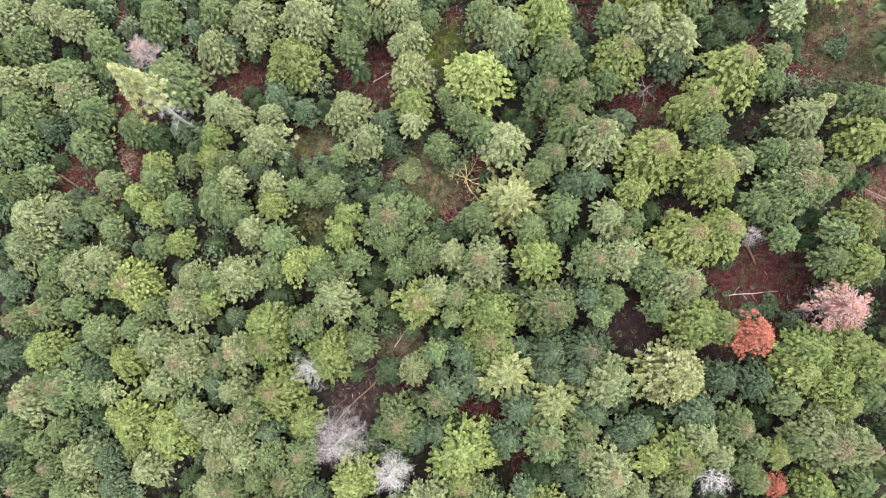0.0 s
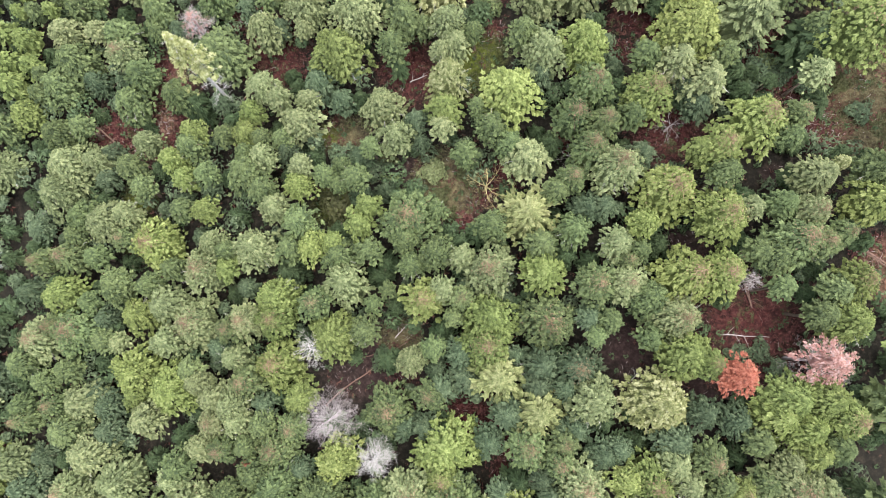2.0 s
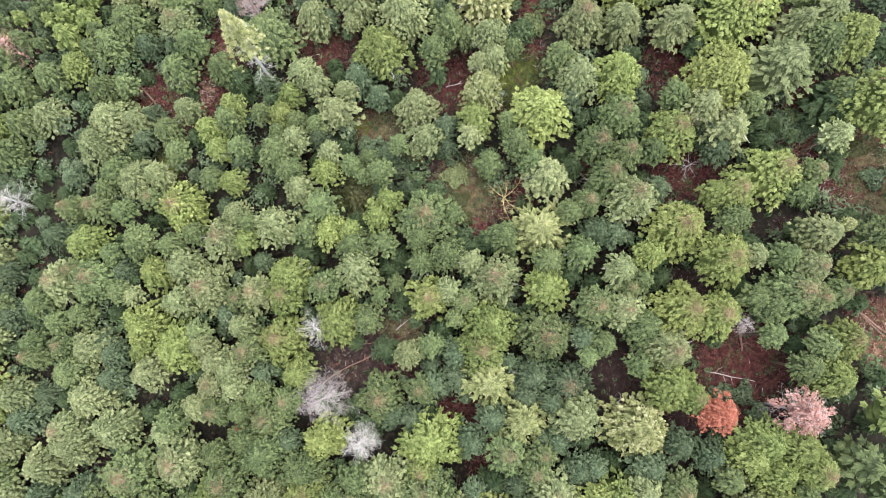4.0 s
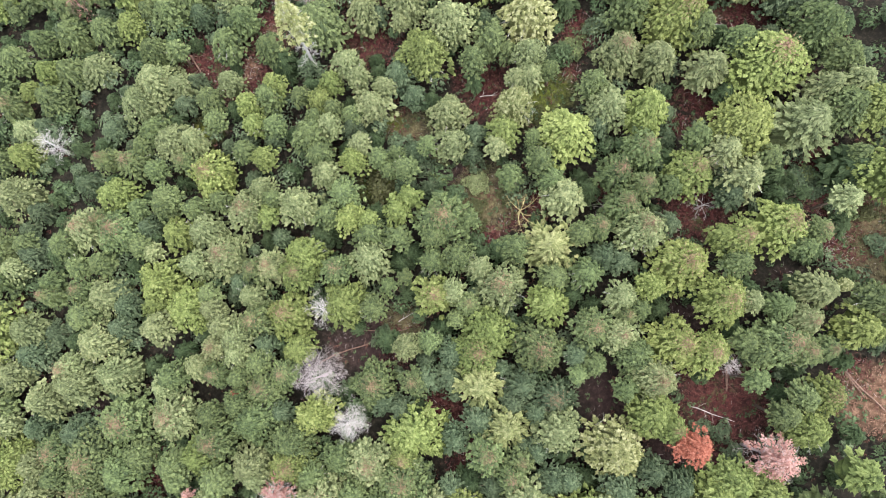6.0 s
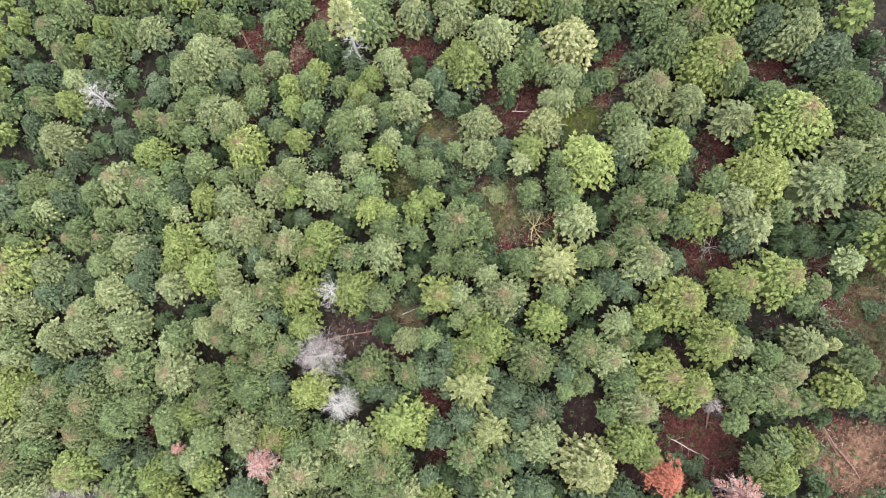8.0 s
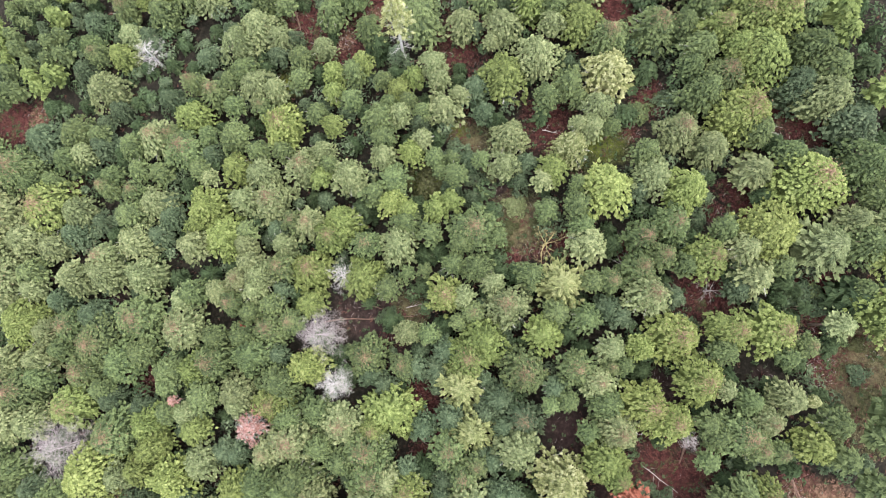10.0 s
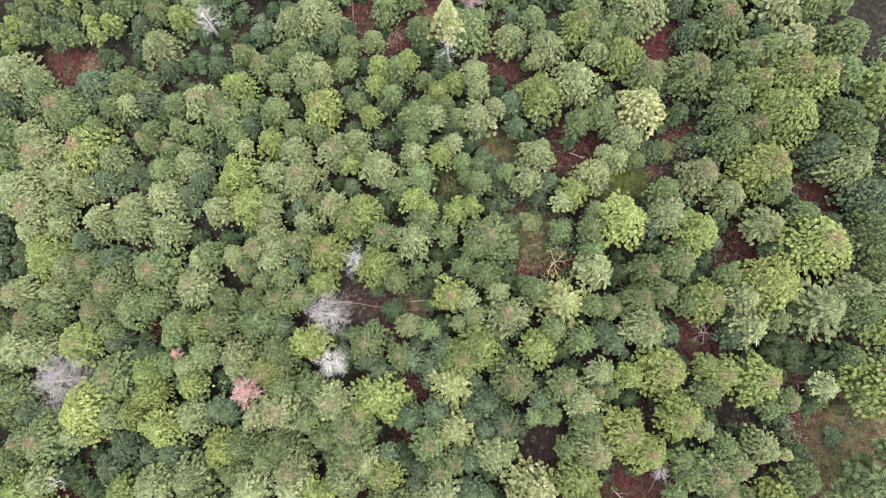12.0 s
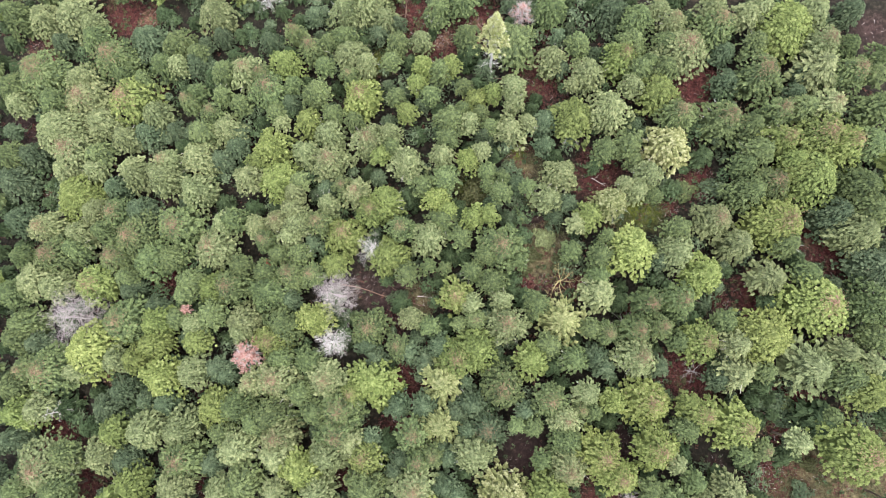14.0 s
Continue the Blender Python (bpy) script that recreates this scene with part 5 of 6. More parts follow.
dead_tree(-12.6, -29.8, 12.2, 2.75, DEADWHITE, "dying conifer, faded red needles and white twigs", 11, "red_fir", boughs=30, twigs=16, crown=pink_crown)
dead_tree(-39.4, 34.8, 11.2, 2.1, DEADGREY, "dying conifer, grey twigs and some pink needles", 12, "red_fir", boughs=40, twigs=22, crown=thin_crown, crown_k=(0.95, 1.1))
dead_tree(-24.2, -36.0, 9.6, 1.05, DEADGREY, "small dying conifer with faded red needles", 13, "red_fir", boughs=12, twigs=6, crown=pink_crown)
dead_tree(-24.2, -20.7, 8.6, 0.75, BARK, "small rust-red conifer between green crowns", 14, "red_fir", boughs=6, twigs=3, crown=red_crown)
dead_tree(1.1, 18.5, 4.6, 3.6, MOSSY, "bare mossy tree with crooked yellowish branches", 15, "bare_broadleaf", boughs=8, low=0.45, twigs=16, rise=0.2, thick=0.06, fork=3, curl=1.3)
dead_tree(22.3, 28.3, 4.0, 2.8, DEADGREY, "leafless shrub with thin grey branches", 16, "bare_shrub", boughs=10, low=0.3, twigs=8, thick=0.04)
dead_tree(11.0, 23.5, 3.6, 2.2, DEADGREY, "leafless shrub with thin pinkish branches", 17, "bare_shrub", boughs=9, low=0.3, twigs=8, thick=0.04)

dead_tree(-74.5, 21.6, 9.5, 3.1, BARK, "bare tree with reddish-brown withered twigs", 21, "red_fir", boughs=30, twigs=16, crown=thin_crown, crown_k=(0.9, 0.9))
dead_tree(34.4, -16.8, 10.5, 1.6, BARK, "small dark red dying conifer in a gap", 22, "red_fir", boughs=10, twigs=6, crown=red_crown)
dead_tree(-34.6, 26.3, 28.5, 1.75, DEADWHITE, "tall pale dying tree with white trunk, lichen-yellow foliage", 20, "pale_dying_tree", boughs=30, low=0.22, twigs=10, rise=0.05, crown=pale_crown, crown_k=(1.35, 1.15), thick=0.035, girth=0.21)


def white_spar(x, y, z, seed):
    """A bleached broken limb caught in a crown."""
    rng = random.Random(seed)
    root = tagged(new("broken_branch"), "bleached broken branch caught in a tree crown", "branch")
    root.matrix_basis = pose(x, y, z)
    v, f = [], []
    tube(v, f, [(0, 0, 0.4), (0.3, -0.5, 0.5), (0.8, -1.0, 0.35), (1.6, -1.5, 0.1)], [0.02, 0.035, 0.04, 0.03], 6)
    part("limb", mesh_of("limb", v, f, DEADWHITE, True), root)
    for k in range(3):
        bough(rng, "twig", (0.25 * k, -0.4 * k, 0.45), 1.0 + 2 * k, 0.6, 0.2, 0.016, DEADWHITE, root, 4, 1)


white_spar(25.0, 32.1, 17.2, 3)


# ---- fallen wood ----
def fallen_log(x1, y1, x2, y2, r, material, label, seed, stubs=5, name="fallen_log", crook=0.02):
    rng = random.Random(seed)
    a, b = Vector((x1, y1, 0)), Vector((x2, y2, 0))
    root = tagged(new(name), label, "log" if r > 0.1 else "branch")
    root.matrix_basis = pose(x1, y1, ground_z(x1, y1))
    d = b - a
    side = Vector((-d.y, d.x, 0)).normalized()
    v, f, pts = [], [], []
    for i in range(7):
        s = i / 6
        p = a + d * s + side * (math.sin(s * 3.1) * rng.uniform(0.3, 1) + 0.5 * math.sin(s * 9)) * crook * d.length
        pts.append(Vector((p.x - x1, p.y - y1, ground_z(p.x, p.y) - ground_z(x1, y1) + r * 0.75 + 0.22)))
    tube(v, f, pts, [r * (1.1 - 0.6 * i / 6) * rng.uniform(0.92, 1.08) for i in range(7)], 9)
    trunk = part("trunk", mesh_of("trunk", v, f, material, True), root)
    for i in range(stubs):
        k = rng.randrange(1, 6)
        bough(rng, "branch", pts[k], math.atan2(d.y, d.x) + rng.choice((-1, 1)) * rng.uniform(0.5, 1.3), rng.uniform(0.8, 1.0 + 5 * r), 0.15, 0.03 + 0.08 * r, material, trunk, 5, 1)
    return root


fallen_log(-15.9, -12.2, -6.3, -2.5, 0.11, LOGWOOD, "long reddish fallen log lying across a gap", 1, 8)
fallen_log(45.0, 16.8, 53.8, 13.0, 0.17, LOGWOOD, "long fallen log on rusty litter", 2, 6)
fallen_log(46.4, 16.3, 50.2, 14.0, 0.12, LOGWOOD, "short fallen log beside a longer one", 3, 4)
fallen_log(31.9, 4.0, 37.7, 4.5, 0.08, DEADGREY, "thin grey fallen trunk in a red clearing", 4, 4)
fallen_log(34.0, 10.6, 35.2, 7.7, 0.20, LOGWOOD, "reddish fallen trunk end in a red clearing", 5, 3)
fallen_log(-57.6, 22.1, -44.0, 14.9, 0.15, LOGWOOD, "long uprooted reddish trunk with broken branches", 6, 34, crook=0.035)
fallen_log(-55.9, 11.2, -52.4, 10.8, 0.17, DEADGREY, "grey fallen trunk in a dark gap", 7, 2)
fallen_log(-34.4, 26.4, -31.3, 31.0, 0.14, LOGWOOD, "pinkish fallen trunk in bracken", 8, 3)
fallen_log(-10.3, -0.7, -4.3, 0.1, 0.06, BARK, "dark fallen pole with thin branches", 9, 9)
fallen_log(-8.0, -2.2, -6.6, -0.2, 0.08, DEADGREY, "thin grey branch lying in a gap", 10, 2, "fallen_branch")
fallen_log(-10.8, 31.7, -8.6, 32.8, 0.07, DEADWHITE, "bleached branch lying on rusty litter", 11, 2, "fallen_branch")
fallen_log(22.2, -3.5, 23.2, -2.0, 0.07, DEADWHITE, "bleached branch lying on bare soil", 12, 2, "fallen_branch")
fallen_log(45.3, -10.5, 48.6, -13.4, 0.12, DEADWHITE, "bleached pole below green crowns", 14, 2)
fallen_log(31.5, 7.5, 33.5, 11.5, 0.10, LOGWOOD, "thin reddish pole in a red clearing", 15, 3)
fallen_log(-13.0, -6.0, -9.0, -4.0, 0.07, LOGWOOD, "thin reddish branch lying in a gap", 16, 3, "fallen_branch")


# ---- shrubs in the clearings ----
def shrub_meshes(seed, material):
    rng = np.random.default_rng(seed)
    n = 520
    d = rng.normal(0, 1, (n, 3))
    d[:, 2] = np.abs(d[:, 2]) * 0.8
    d /= np.linalg.norm(d, axis=1)[:, None]
    a = np.arctan2(d[:, 1], d[:, 0])
    q = rng.uniform(0.55, 1.0, n) * (1 + 0.22 * np.sin(3 * a + seed) + 0.15 * np.sin(5 * a))
    v, f = leaf_cloud(rng, d * q[:, None], d + np.array([0, 0, 0.6]), 0.24, 0.17)
    leaves = mesh_of("foliage", [tuple(p) for p in v.tolist()], f, material)
    sv, sf = [], []
    for k in range(7):
        w = 0.9 * k + seed
        tube(sv, sf, [(0, 0, -0.5), (0.25 * math.cos(w), 0.25 * math.sin(w), 0.1), (0.6 * math.cos(w), 0.6 * math.sin(w), 0.4)], [0.04, 0.03, 0.012], 4)
    return leaves, mesh_of("stem", sv, sf, BARK)


SHRUBS = {k: [shrub_meshes(s, LEAF[k] if k in LEAF else HERB) for s in (61, 62)] for k in ("b", "g", "l", "olive")}
SHRUB_LABEL = {"b": "low dark green shrub in a clearing", "g": "low green shrub in a clearing", "l": "low pale green shrub in a clearing", "olive": "low olive-brown shrub in a clearing"}


def shrub(x, y, r, look_of):
    leaves, stem = SHRUBS[look_of][rnd.randrange(2)]
    root = tagged(new("shrub"), SHRUB_LABEL[look_of], "shrub", "shrubs of the clearings")
    root.matrix_basis = Matrix.LocRotScale((x, y, ground_z(x, y) + 0.35 * r), Euler((0, 0, rnd.uniform(0, 6.28))), (r, r, r))
    part("stem", stem, root)
    part("foliage", leaves, root)


shrub(-5.7, 20.3, 1.58, "l")
shrub(-7.8, 17.2, 1.30, "b")
shrub(-18.3, 20.8, 2.06, "b")
shrub(-13.8, 19.7, 1.90, "b")
shrub(-19.4, 18.6, 1.62, "b")
shrub(-15.3, 16.1, 1.76, "b")
shrub(-11.2, 18.2, 1.45, "g")
shrub(-4.6, 17.1, 1.29, "olive")
shrub(-1.3, 20.1, 1.57, "olive")
shrub(-3.1, 14.9, 1.07, "olive")
shrub(30.7, 35.0, 2.22, "b")
shrub(34.1, 35.8, 1.47, "b")
shrub(37.5, 34.9, 1.32, "b")
shrub(43.9, 32.5, 1.57, "b")
shrub(39.1, 34.4, 1.45, "g")
shrub(36.6, 29.3, 1.33, "g")
shrub(36.6, 2.6, 1.59, "b")
shrub(39.0, 0.8, 1.45, "b")
shrub(34.2, 1.9, 1.47, "b")
shrub(-9.0, -5.1, 1.74, "b")
shrub(41.5, 35.6, 1.18, "olive")
shrub(32.9, 37.5, 1.34, "g")
shrub(-22.9, 20.9, 1.63, "b")
shrub(-12.3, 21.3, 1.31, "olive")
shrub(-18.3, 14.3, 2.43, "olive")
shrub(-1.6, 42.5, 1.78, "g")
shrub(-0.4, 46.2, 1.42, "b")
shrub(17.9, 50.7, 2.04, "b")
shrub(35.3, 37.2, 1.48, "b")
shrub(32.0, 36.7, 1.83, "b")
shrub(-6.3, 20.0, 1.64, "l")
shrub(0.5, 46.7, 1.43, "g")
shrub(19.6, 43.4, 1.44, "g")

# ---- growth too dense to count ----
def joined(name, pieces, material, label):
    v, f, n = [], [], 0
    for pv, pf in pieces:
        v += [tuple(p) for p in np.asarray(pv).tolist()]
        f += [tuple(i + n for i in face) for face in pf]
        n += len(pv)
    return tagged(new(name, mesh_of(name, v, f, material)), label, "undergrowth", kind="stuff")


def tufts(rng, count, kinds, spread, length, width, leaves, tall, patch=None):
    out = []
    spots = [c for c in CLEARINGS if c[3] in kinds]
    area = np.array([c[2] ** 2 for c in spots])
    for i in rng.choice(len(spots), count, p=area / area.sum()):
        x, y, r, _ = spots[i]
        a, q = rng.uniform(0, 6.28), r * spread * math.sqrt(rng.uniform(0, 1))
        px, py = x + q * math.cos(a), y + q * math.sin(a)
        if kinds == (RUST,) and any(c[3] == GREY and (px - c[0]) ** 2 + (py - c[1]) ** 2 < (0.9 * c[2]) ** 2 for c in CLEARINGS):
            continue
        if patch is not None and noise.noise(Vector((px * 0.33, py * 0.33, patch))) < 0.08:
            continue
        w = rng.uniform(0, 6.28, leaves)
        d = np.stack([np.cos(w), np.sin(w), np.full(leaves, 0.1)], 1) * (length * 0.5)
        size = rng.uniform(0.6, 1.5)
        v, f = leaf_cloud(rng, d * size, np.stack([np.cos(w) * 0.5, np.sin(w) * 0.5, np.ones(leaves)], 1), length * size, width * size, 0.3)
        out.append((v + np.array([px, py, ground_z(px, py) + tall * size]), f))
    return out


rng_np = np.random.default_rng(9)
def twig_litter(rng, count):
    """Short pale sticks strewn over the open floor."""
    out = []
    for _ in range(count):
        x0, y0, r, kind = CLEARINGS[rng.integers(len(CLEARINGS))]
        a, q = rng.uniform(0, 6.2832), r * math.sqrt(rng.uniform(0, 1))
        x, y, w, n = x0 + q * math.cos(a), y0 + q * math.sin(a), rng.uniform(0, 6.2832), rng.uniform(0.08, 0.55) ** 1.3
        dx, dy, thick = math.cos(w) * n, math.sin(w) * n, rng.uniform(0.012, 0.032)
        v, f = [], []
        tube(v, f, [(x, y, ground_z(x, y) + 0.30), (x + dx, y + dy, ground_z(x + dx, y + dy) + 0.34), (x + 1.7 * dx - 0.3 * dy, y + 1.7 * dy + 0.3 * dx, ground_z(x + dx, y + dy) + 0.32)], [thick, thick * 0.8, thick * 0.4], 3)
        out.append((v, f))
    return out


joined("fallen_twigs", twig_litter(rng_np, 1500), DEADGREY, "pale broken twigs strewn over the clearings")
joined("bracken", tufts(rng_np, 14000, (RUST,), 1.25, 0.22, 0.10, 5, 0.15), FERN, "rust-brown withered bracken in the clearings")
joined("heath", tufts(rng_np, 2600, (GREY,), 1.15, 0.22, 0.11, 5, 0.14, 2.0), FERN, "reddish low heath on bare ground")
joined("grass", tufts(rng_np, 5000, (GREY,), 1.15, 0.24, 0.07, 6, 0.14), GRASS, "dry beige grass on open ground")
joined("low_plants", tufts(rng_np, 5200, (RUST,), 1.25, 0.26, 0.14, 6, 0.16, 4.0), HERB, "olive-green plants among the bracken")
joined("tan_fern", tufts(rng_np, 500, (TAN,), 1.0, 0.26, 0.12, 6, 0.2), TANFERN, "tan withered fern patches")
joined("herbs", tufts(rng_np, 6500, (MOSS, GREY), 1.15, 0.24, 0.12, 6, 0.16, 7.0), HERB, "olive-green low herbs and moss")

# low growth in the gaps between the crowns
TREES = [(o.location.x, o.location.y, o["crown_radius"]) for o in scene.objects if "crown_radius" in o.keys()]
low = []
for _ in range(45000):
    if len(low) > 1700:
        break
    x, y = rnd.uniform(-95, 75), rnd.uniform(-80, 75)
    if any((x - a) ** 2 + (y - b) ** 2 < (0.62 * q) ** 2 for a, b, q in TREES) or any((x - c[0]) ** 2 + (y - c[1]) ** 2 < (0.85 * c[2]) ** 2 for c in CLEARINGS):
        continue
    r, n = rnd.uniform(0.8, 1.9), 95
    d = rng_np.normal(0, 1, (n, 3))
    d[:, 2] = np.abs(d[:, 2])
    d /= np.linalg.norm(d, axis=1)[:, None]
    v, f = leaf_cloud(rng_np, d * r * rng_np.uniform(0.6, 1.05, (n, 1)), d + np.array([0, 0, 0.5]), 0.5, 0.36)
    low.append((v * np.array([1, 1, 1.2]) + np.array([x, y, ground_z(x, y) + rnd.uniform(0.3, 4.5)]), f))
# undergrowth takes the needles that have gap shade in their colour
joined("undergrowth", low[::2], LEAF["d"], "green undergrowth in the gaps between trees, shade painted into its colour")
joined("saplings", low[1::2], LEAF["b"], "blue-green saplings crowded in the gaps between trees")

def litter(rng, count, length, width, leaves):
    """Low plants and dead sprays scattered over the whole floor."""
    out = []
    for _ in range(count):
        x, y = rng.uniform(-95, 75), rng.uniform(-80, 75)
        w = rng.uniform(0, 6.28, leaves)
        size = rng.uniform(0.6, 1.7)
        d = np.stack([np.cos(w), np.sin(w), np.full(leaves, 0.15)], 1) * length * 0.5 * size
        v, f = leaf_cloud(rng, d, np.stack([np.cos(w) * 0.5, np.sin(w) * 0.5, np.ones(leaves)], 1), length * size, width * size, 0.3)
        out.append((v + np.array([x, y, ground_z(x, y) + 0.25 * size]), f))
    return out


joined("dead_fronds", litter(rng_np, 7000, 0.34, 0.13, 5), FERN, "rust-brown dead fronds over the forest floor")
# floor plants share that green with the shade painted in
joined("floor_plants", litter(rng_np, 8000, 0.34, 0.18, 6), LEAF["d"], "green low plants over the forest floor, darkened by painted shade")

edge, stems = {}, []


def edge_tree(x, y, h, r, look_of, stem=True):
    """A tree of the belt round the stand, kept for joining."""
    form = rnd.randrange(3)
    key = ("edge", form)
    if key not in crowns:
        crowns[key] = crown_mesh("crown", material=LEAF["g"], seed=51 + form, lobes=70, leaves=1, lobe=0.22, leaf=(0.4, 0.2))
    me = crowns[key]
    co = np.empty(len(me.vertices) * 3)
    me.vertices.foreach_get("co", co)
    a, k = rnd.uniform(0, 6.28), r / R0
    co = co.reshape(-1, 3) * k
    co = np.stack([co[:, 0] * math.cos(a) - co[:, 1] * math.sin(a) + x, co[:, 0] * math.sin(a) + co[:, 1] * math.cos(a) + y, co[:, 2] + ground_z(x, y) + h], 1)
    if stem:
        tv, tf = [], []
        tube(tv, tf, [(x, y, ground_z(x, y) - 0.3), (x, y, ground_z(x, y) + h * 0.8)], [0.2, 0.06], 5)
        stems.append((tv, tf))
    edge.setdefault(look_of if look_of in "gyb" else "g", []).append((co, [tuple(p.vertices) for p in me.polygons]))


edge_tree(-89.5, -6.5, 8.4, 1.35, "g", False)
edge_tree(-90.9, -16.2, 8.6, 1.34, "y", False)
edge_tree(-83.8, -15.1, 8.9, 1.40, "g", False)
edge_tree(-66.3, 25.0, 9.6, 2.28, "y", False)
edge_tree(-83.0, -50.2, 9.8, 1.60, "g", False)
edge_tree(-19.9, -76.6, 12.8, 1.56, "g", False)
edge_tree(-35.6, -70.3, 12.0, 1.46, "g", False)
edge_tree(-79.0, -13.6, 9.7, 2.12, "y", False)
edge_tree(-88.8, 14.6, 6.2, 1.74, "b", False)
edge_tree(-75.3, 20.0, 9.2, 2.17, "g", False)
edge_tree(-88.2, -17.2, 8.7, 1.36, "y", False)
edge_tree(47.0, -1.2, 15.1, 2.85, "g", False)
edge_tree(-94.3, 12.3, 8.4, 1.93, "g", False)
edge_tree(-59.0, -58.9, 10.9, 1.60, "g", False)
edge_tree(-87.3, 2.5, 8.7, 1.76, "y", False)
edge_tree(-86.4, -0.1, 8.6, 1.57, "g", False)
edge_tree(45.9, 21.0, 13.9, 2.01, "g", False)
edge_tree(-93.8, -36.7, 9.2, 1.69, "g", False)
edge_tree(-1.4, -62.6, 13.4, 1.69, "g")
edge_tree(-67.2, -58.8, 10.9, 1.97, "l", False)
edge_tree(-92.7, -11.2, 8.4, 1.32, "g", False)
edge_tree(-58.3, -63.3, 11.7, 2.38, "g", False)
edge_tree(-69.3, 36.8, 6.1, 1.23, "b", False)
edge_tree(10.0, -38.4, 14.4, 2.81, "g")
edge_tree(-81.6, 23.8, 8.6, 1.82, "y", False)
edge_tree(9.2, 68.3, 12.2, 2.80, "y", False)
edge_tree(-81.6, -12.3, 8.9, 1.41, "g", False)
edge_tree(-80.3, 27.0, 5.7, 1.15, "b", False)
edge_tree(-89.8, -10.4, 8.3, 1.09, "g", False)
edge_tree(-4.7, -67.9, 14.6, 3.04, "g")
edge_tree(-88.5, -2.5, 8.7, 1.74, "y", False)
edge_tree(-25.8, -73.2, 11.4, 2.78, "b", False)
edge_tree(7.8, -45.0, 14.1, 2.47, "y")
edge_tree(-73.2, 29.8, 8.2, 1.20, "g", False)
edge_tree(-82.6, 15.9, 8.3, 1.41, "g", False)
edge_tree(-78.7, 20.2, 8.8, 1.85, "g", False)
edge_tree(-86.9, -12.6, 6.2, 1.11, "b", False)
edge_tree(-13.9, -81.1, 13.8, 2.27, "g", False)
edge_tree(45.0, -14.2, 14.6, 2.01, "g", False)
edge_tree(-92.4, 9.8, 8.0, 1.32, "g", False)
edge_tree(-80.0, -10.2, 9.3, 1.84, "g", False)
edge_tree(-65.9, 40.3, 9.0, 1.99, "g", False)
edge_tree(-93.3, -30.9, 9.3, 1.94, "y", False)
edge_tree(-81.7, -53.0, 10.1, 1.82, "y", False)
edge_tree(-54.3, -62.3, 10.9, 1.33, "g", False)
edge_tree(-83.9, 20.8, 8.3, 1.59, "l", False)
edge_tree(-92.0, -27.6, 9.3, 1.96, "y", False)
edge_tree(-91.7, -49.5, 8.9, 1.08, "y", False)
edge_tree(50.4, -3.5, 15.0, 2.52, "g", False)
edge_tree(-31.2, -72.9, 12.2, 1.49, "g", False)
edge_tree(-94.2, -17.2, 9.0, 1.93, "y", False)
edge_tree(-91.7, 15.4, 8.1, 1.52, "y", False)
edge_tree(-44.2, -68.5, 11.8, 1.73, "g", False)
edge_tree(-85.2, -51.6, 7.5, 1.58, "b", False)
edge_tree(-74.8, 26.0, 8.2, 1.19, "y", False)
edge_tree(23.7, -20.0, 13.7, 1.86, "y", False)
edge_tree(-63.7, 27.9, 9.2, 1.79, "y", False)
edge_tree(13.3, -32.3, 14.8, 3.27, "y")
edge_tree(48.7, 4.7, 14.8, 2.51, "y", False)
edge_tree(-3.2, -59.7, 13.9, 2.37, "y", False)
edge_tree(-85.6, -18.5, 9.0, 1.58, "g", False)
edge_tree(-2.2, -65.0, 11.2, 1.69, "b")
edge_tree(-86.2, -6.1, 9.2, 2.03, "y", False)
edge_tree(-92.4, 2.2, 7.9, 1.07, "y", False)
edge_tree(5.5, -49.0, 14.1, 2.45, "g")
edge_tree(-94.8, -13.7, 8.1, 1.06, "g", False)
edge_tree(-68.5, 32.3, 9.0, 1.96, "y", False)
edge_tree(-81.9, -16.5, 9.2, 1.61, "y", False)
edge_tree(-71.9, 35.6, 8.4, 1.50, "y", False)
edge_tree(-94.3, 8.5, 7.7, 1.06, "g", False)
edge_tree(-91.5, -24.4, 9.3, 1.97, "l", False)
edge_tree(-9.4, -77.7, 13.7, 2.02, "y")
edge_tree(29.1, -20.2, 12.1, 2.34, "b", False)
edge_tree(35.8, -19.7, 14.6, 2.40, "g", False)
edge_tree(-88.3, -26.2, 9.5, 2.00, "l", False)
edge_tree(-69.9, 22.9, 8.5, 1.22, "g", False)
edge_tree(-87.2, -49.8, 9.6, 1.56, "l", False)
edge_tree(-65.2, 31.5, 9.2, 2.00, "y", False)
edge_tree(-90.6, 0.8, 8.0, 1.08, "g", False)
edge_tree(-86.4, 17.7, 8.4, 1.77, "y", False)
edge_tree(-89.2, -28.8, 8.6, 1.09, "y", False)
edge_tree(-75.2, -56.6, 10.1, 1.47, "g", False)
edge_tree(-46.1, -64.4, 11.6, 1.71, "y", False)
edge_tree(-77.2, 24.7, 8.4, 1.45, "g", False)
edge_tree(-71.0, 24.7, 6.5, 1.50, "b", False)
edge_tree(-91.1, -36.0, 9.5, 1.97, "g", False)
edge_tree(-83.7, -10.3, 9.1, 1.80, "l", False)
edge_tree(-94.8, -20.8, 6.6, 1.68, "b", False)
edge_tree(-93.4, 4.4, 8.6, 1.94, "y", False)
edge_tree(-90.1, -13.7, 8.9, 1.73, "g", False)
edge_tree(-84.3, 16.7, 8.0, 1.13, "l", False)
edge_tree(-89.6, 6.0, 6.1, 1.54, "b", False)
edge_tree(-84.9, -49.6, 9.3, 1.12, "g", False)
edge_tree(-93.1, -0.2, 6.1, 1.51, "b", False)
edge_tree(-91.3, -7.6, 8.4, 1.33, "g", False)
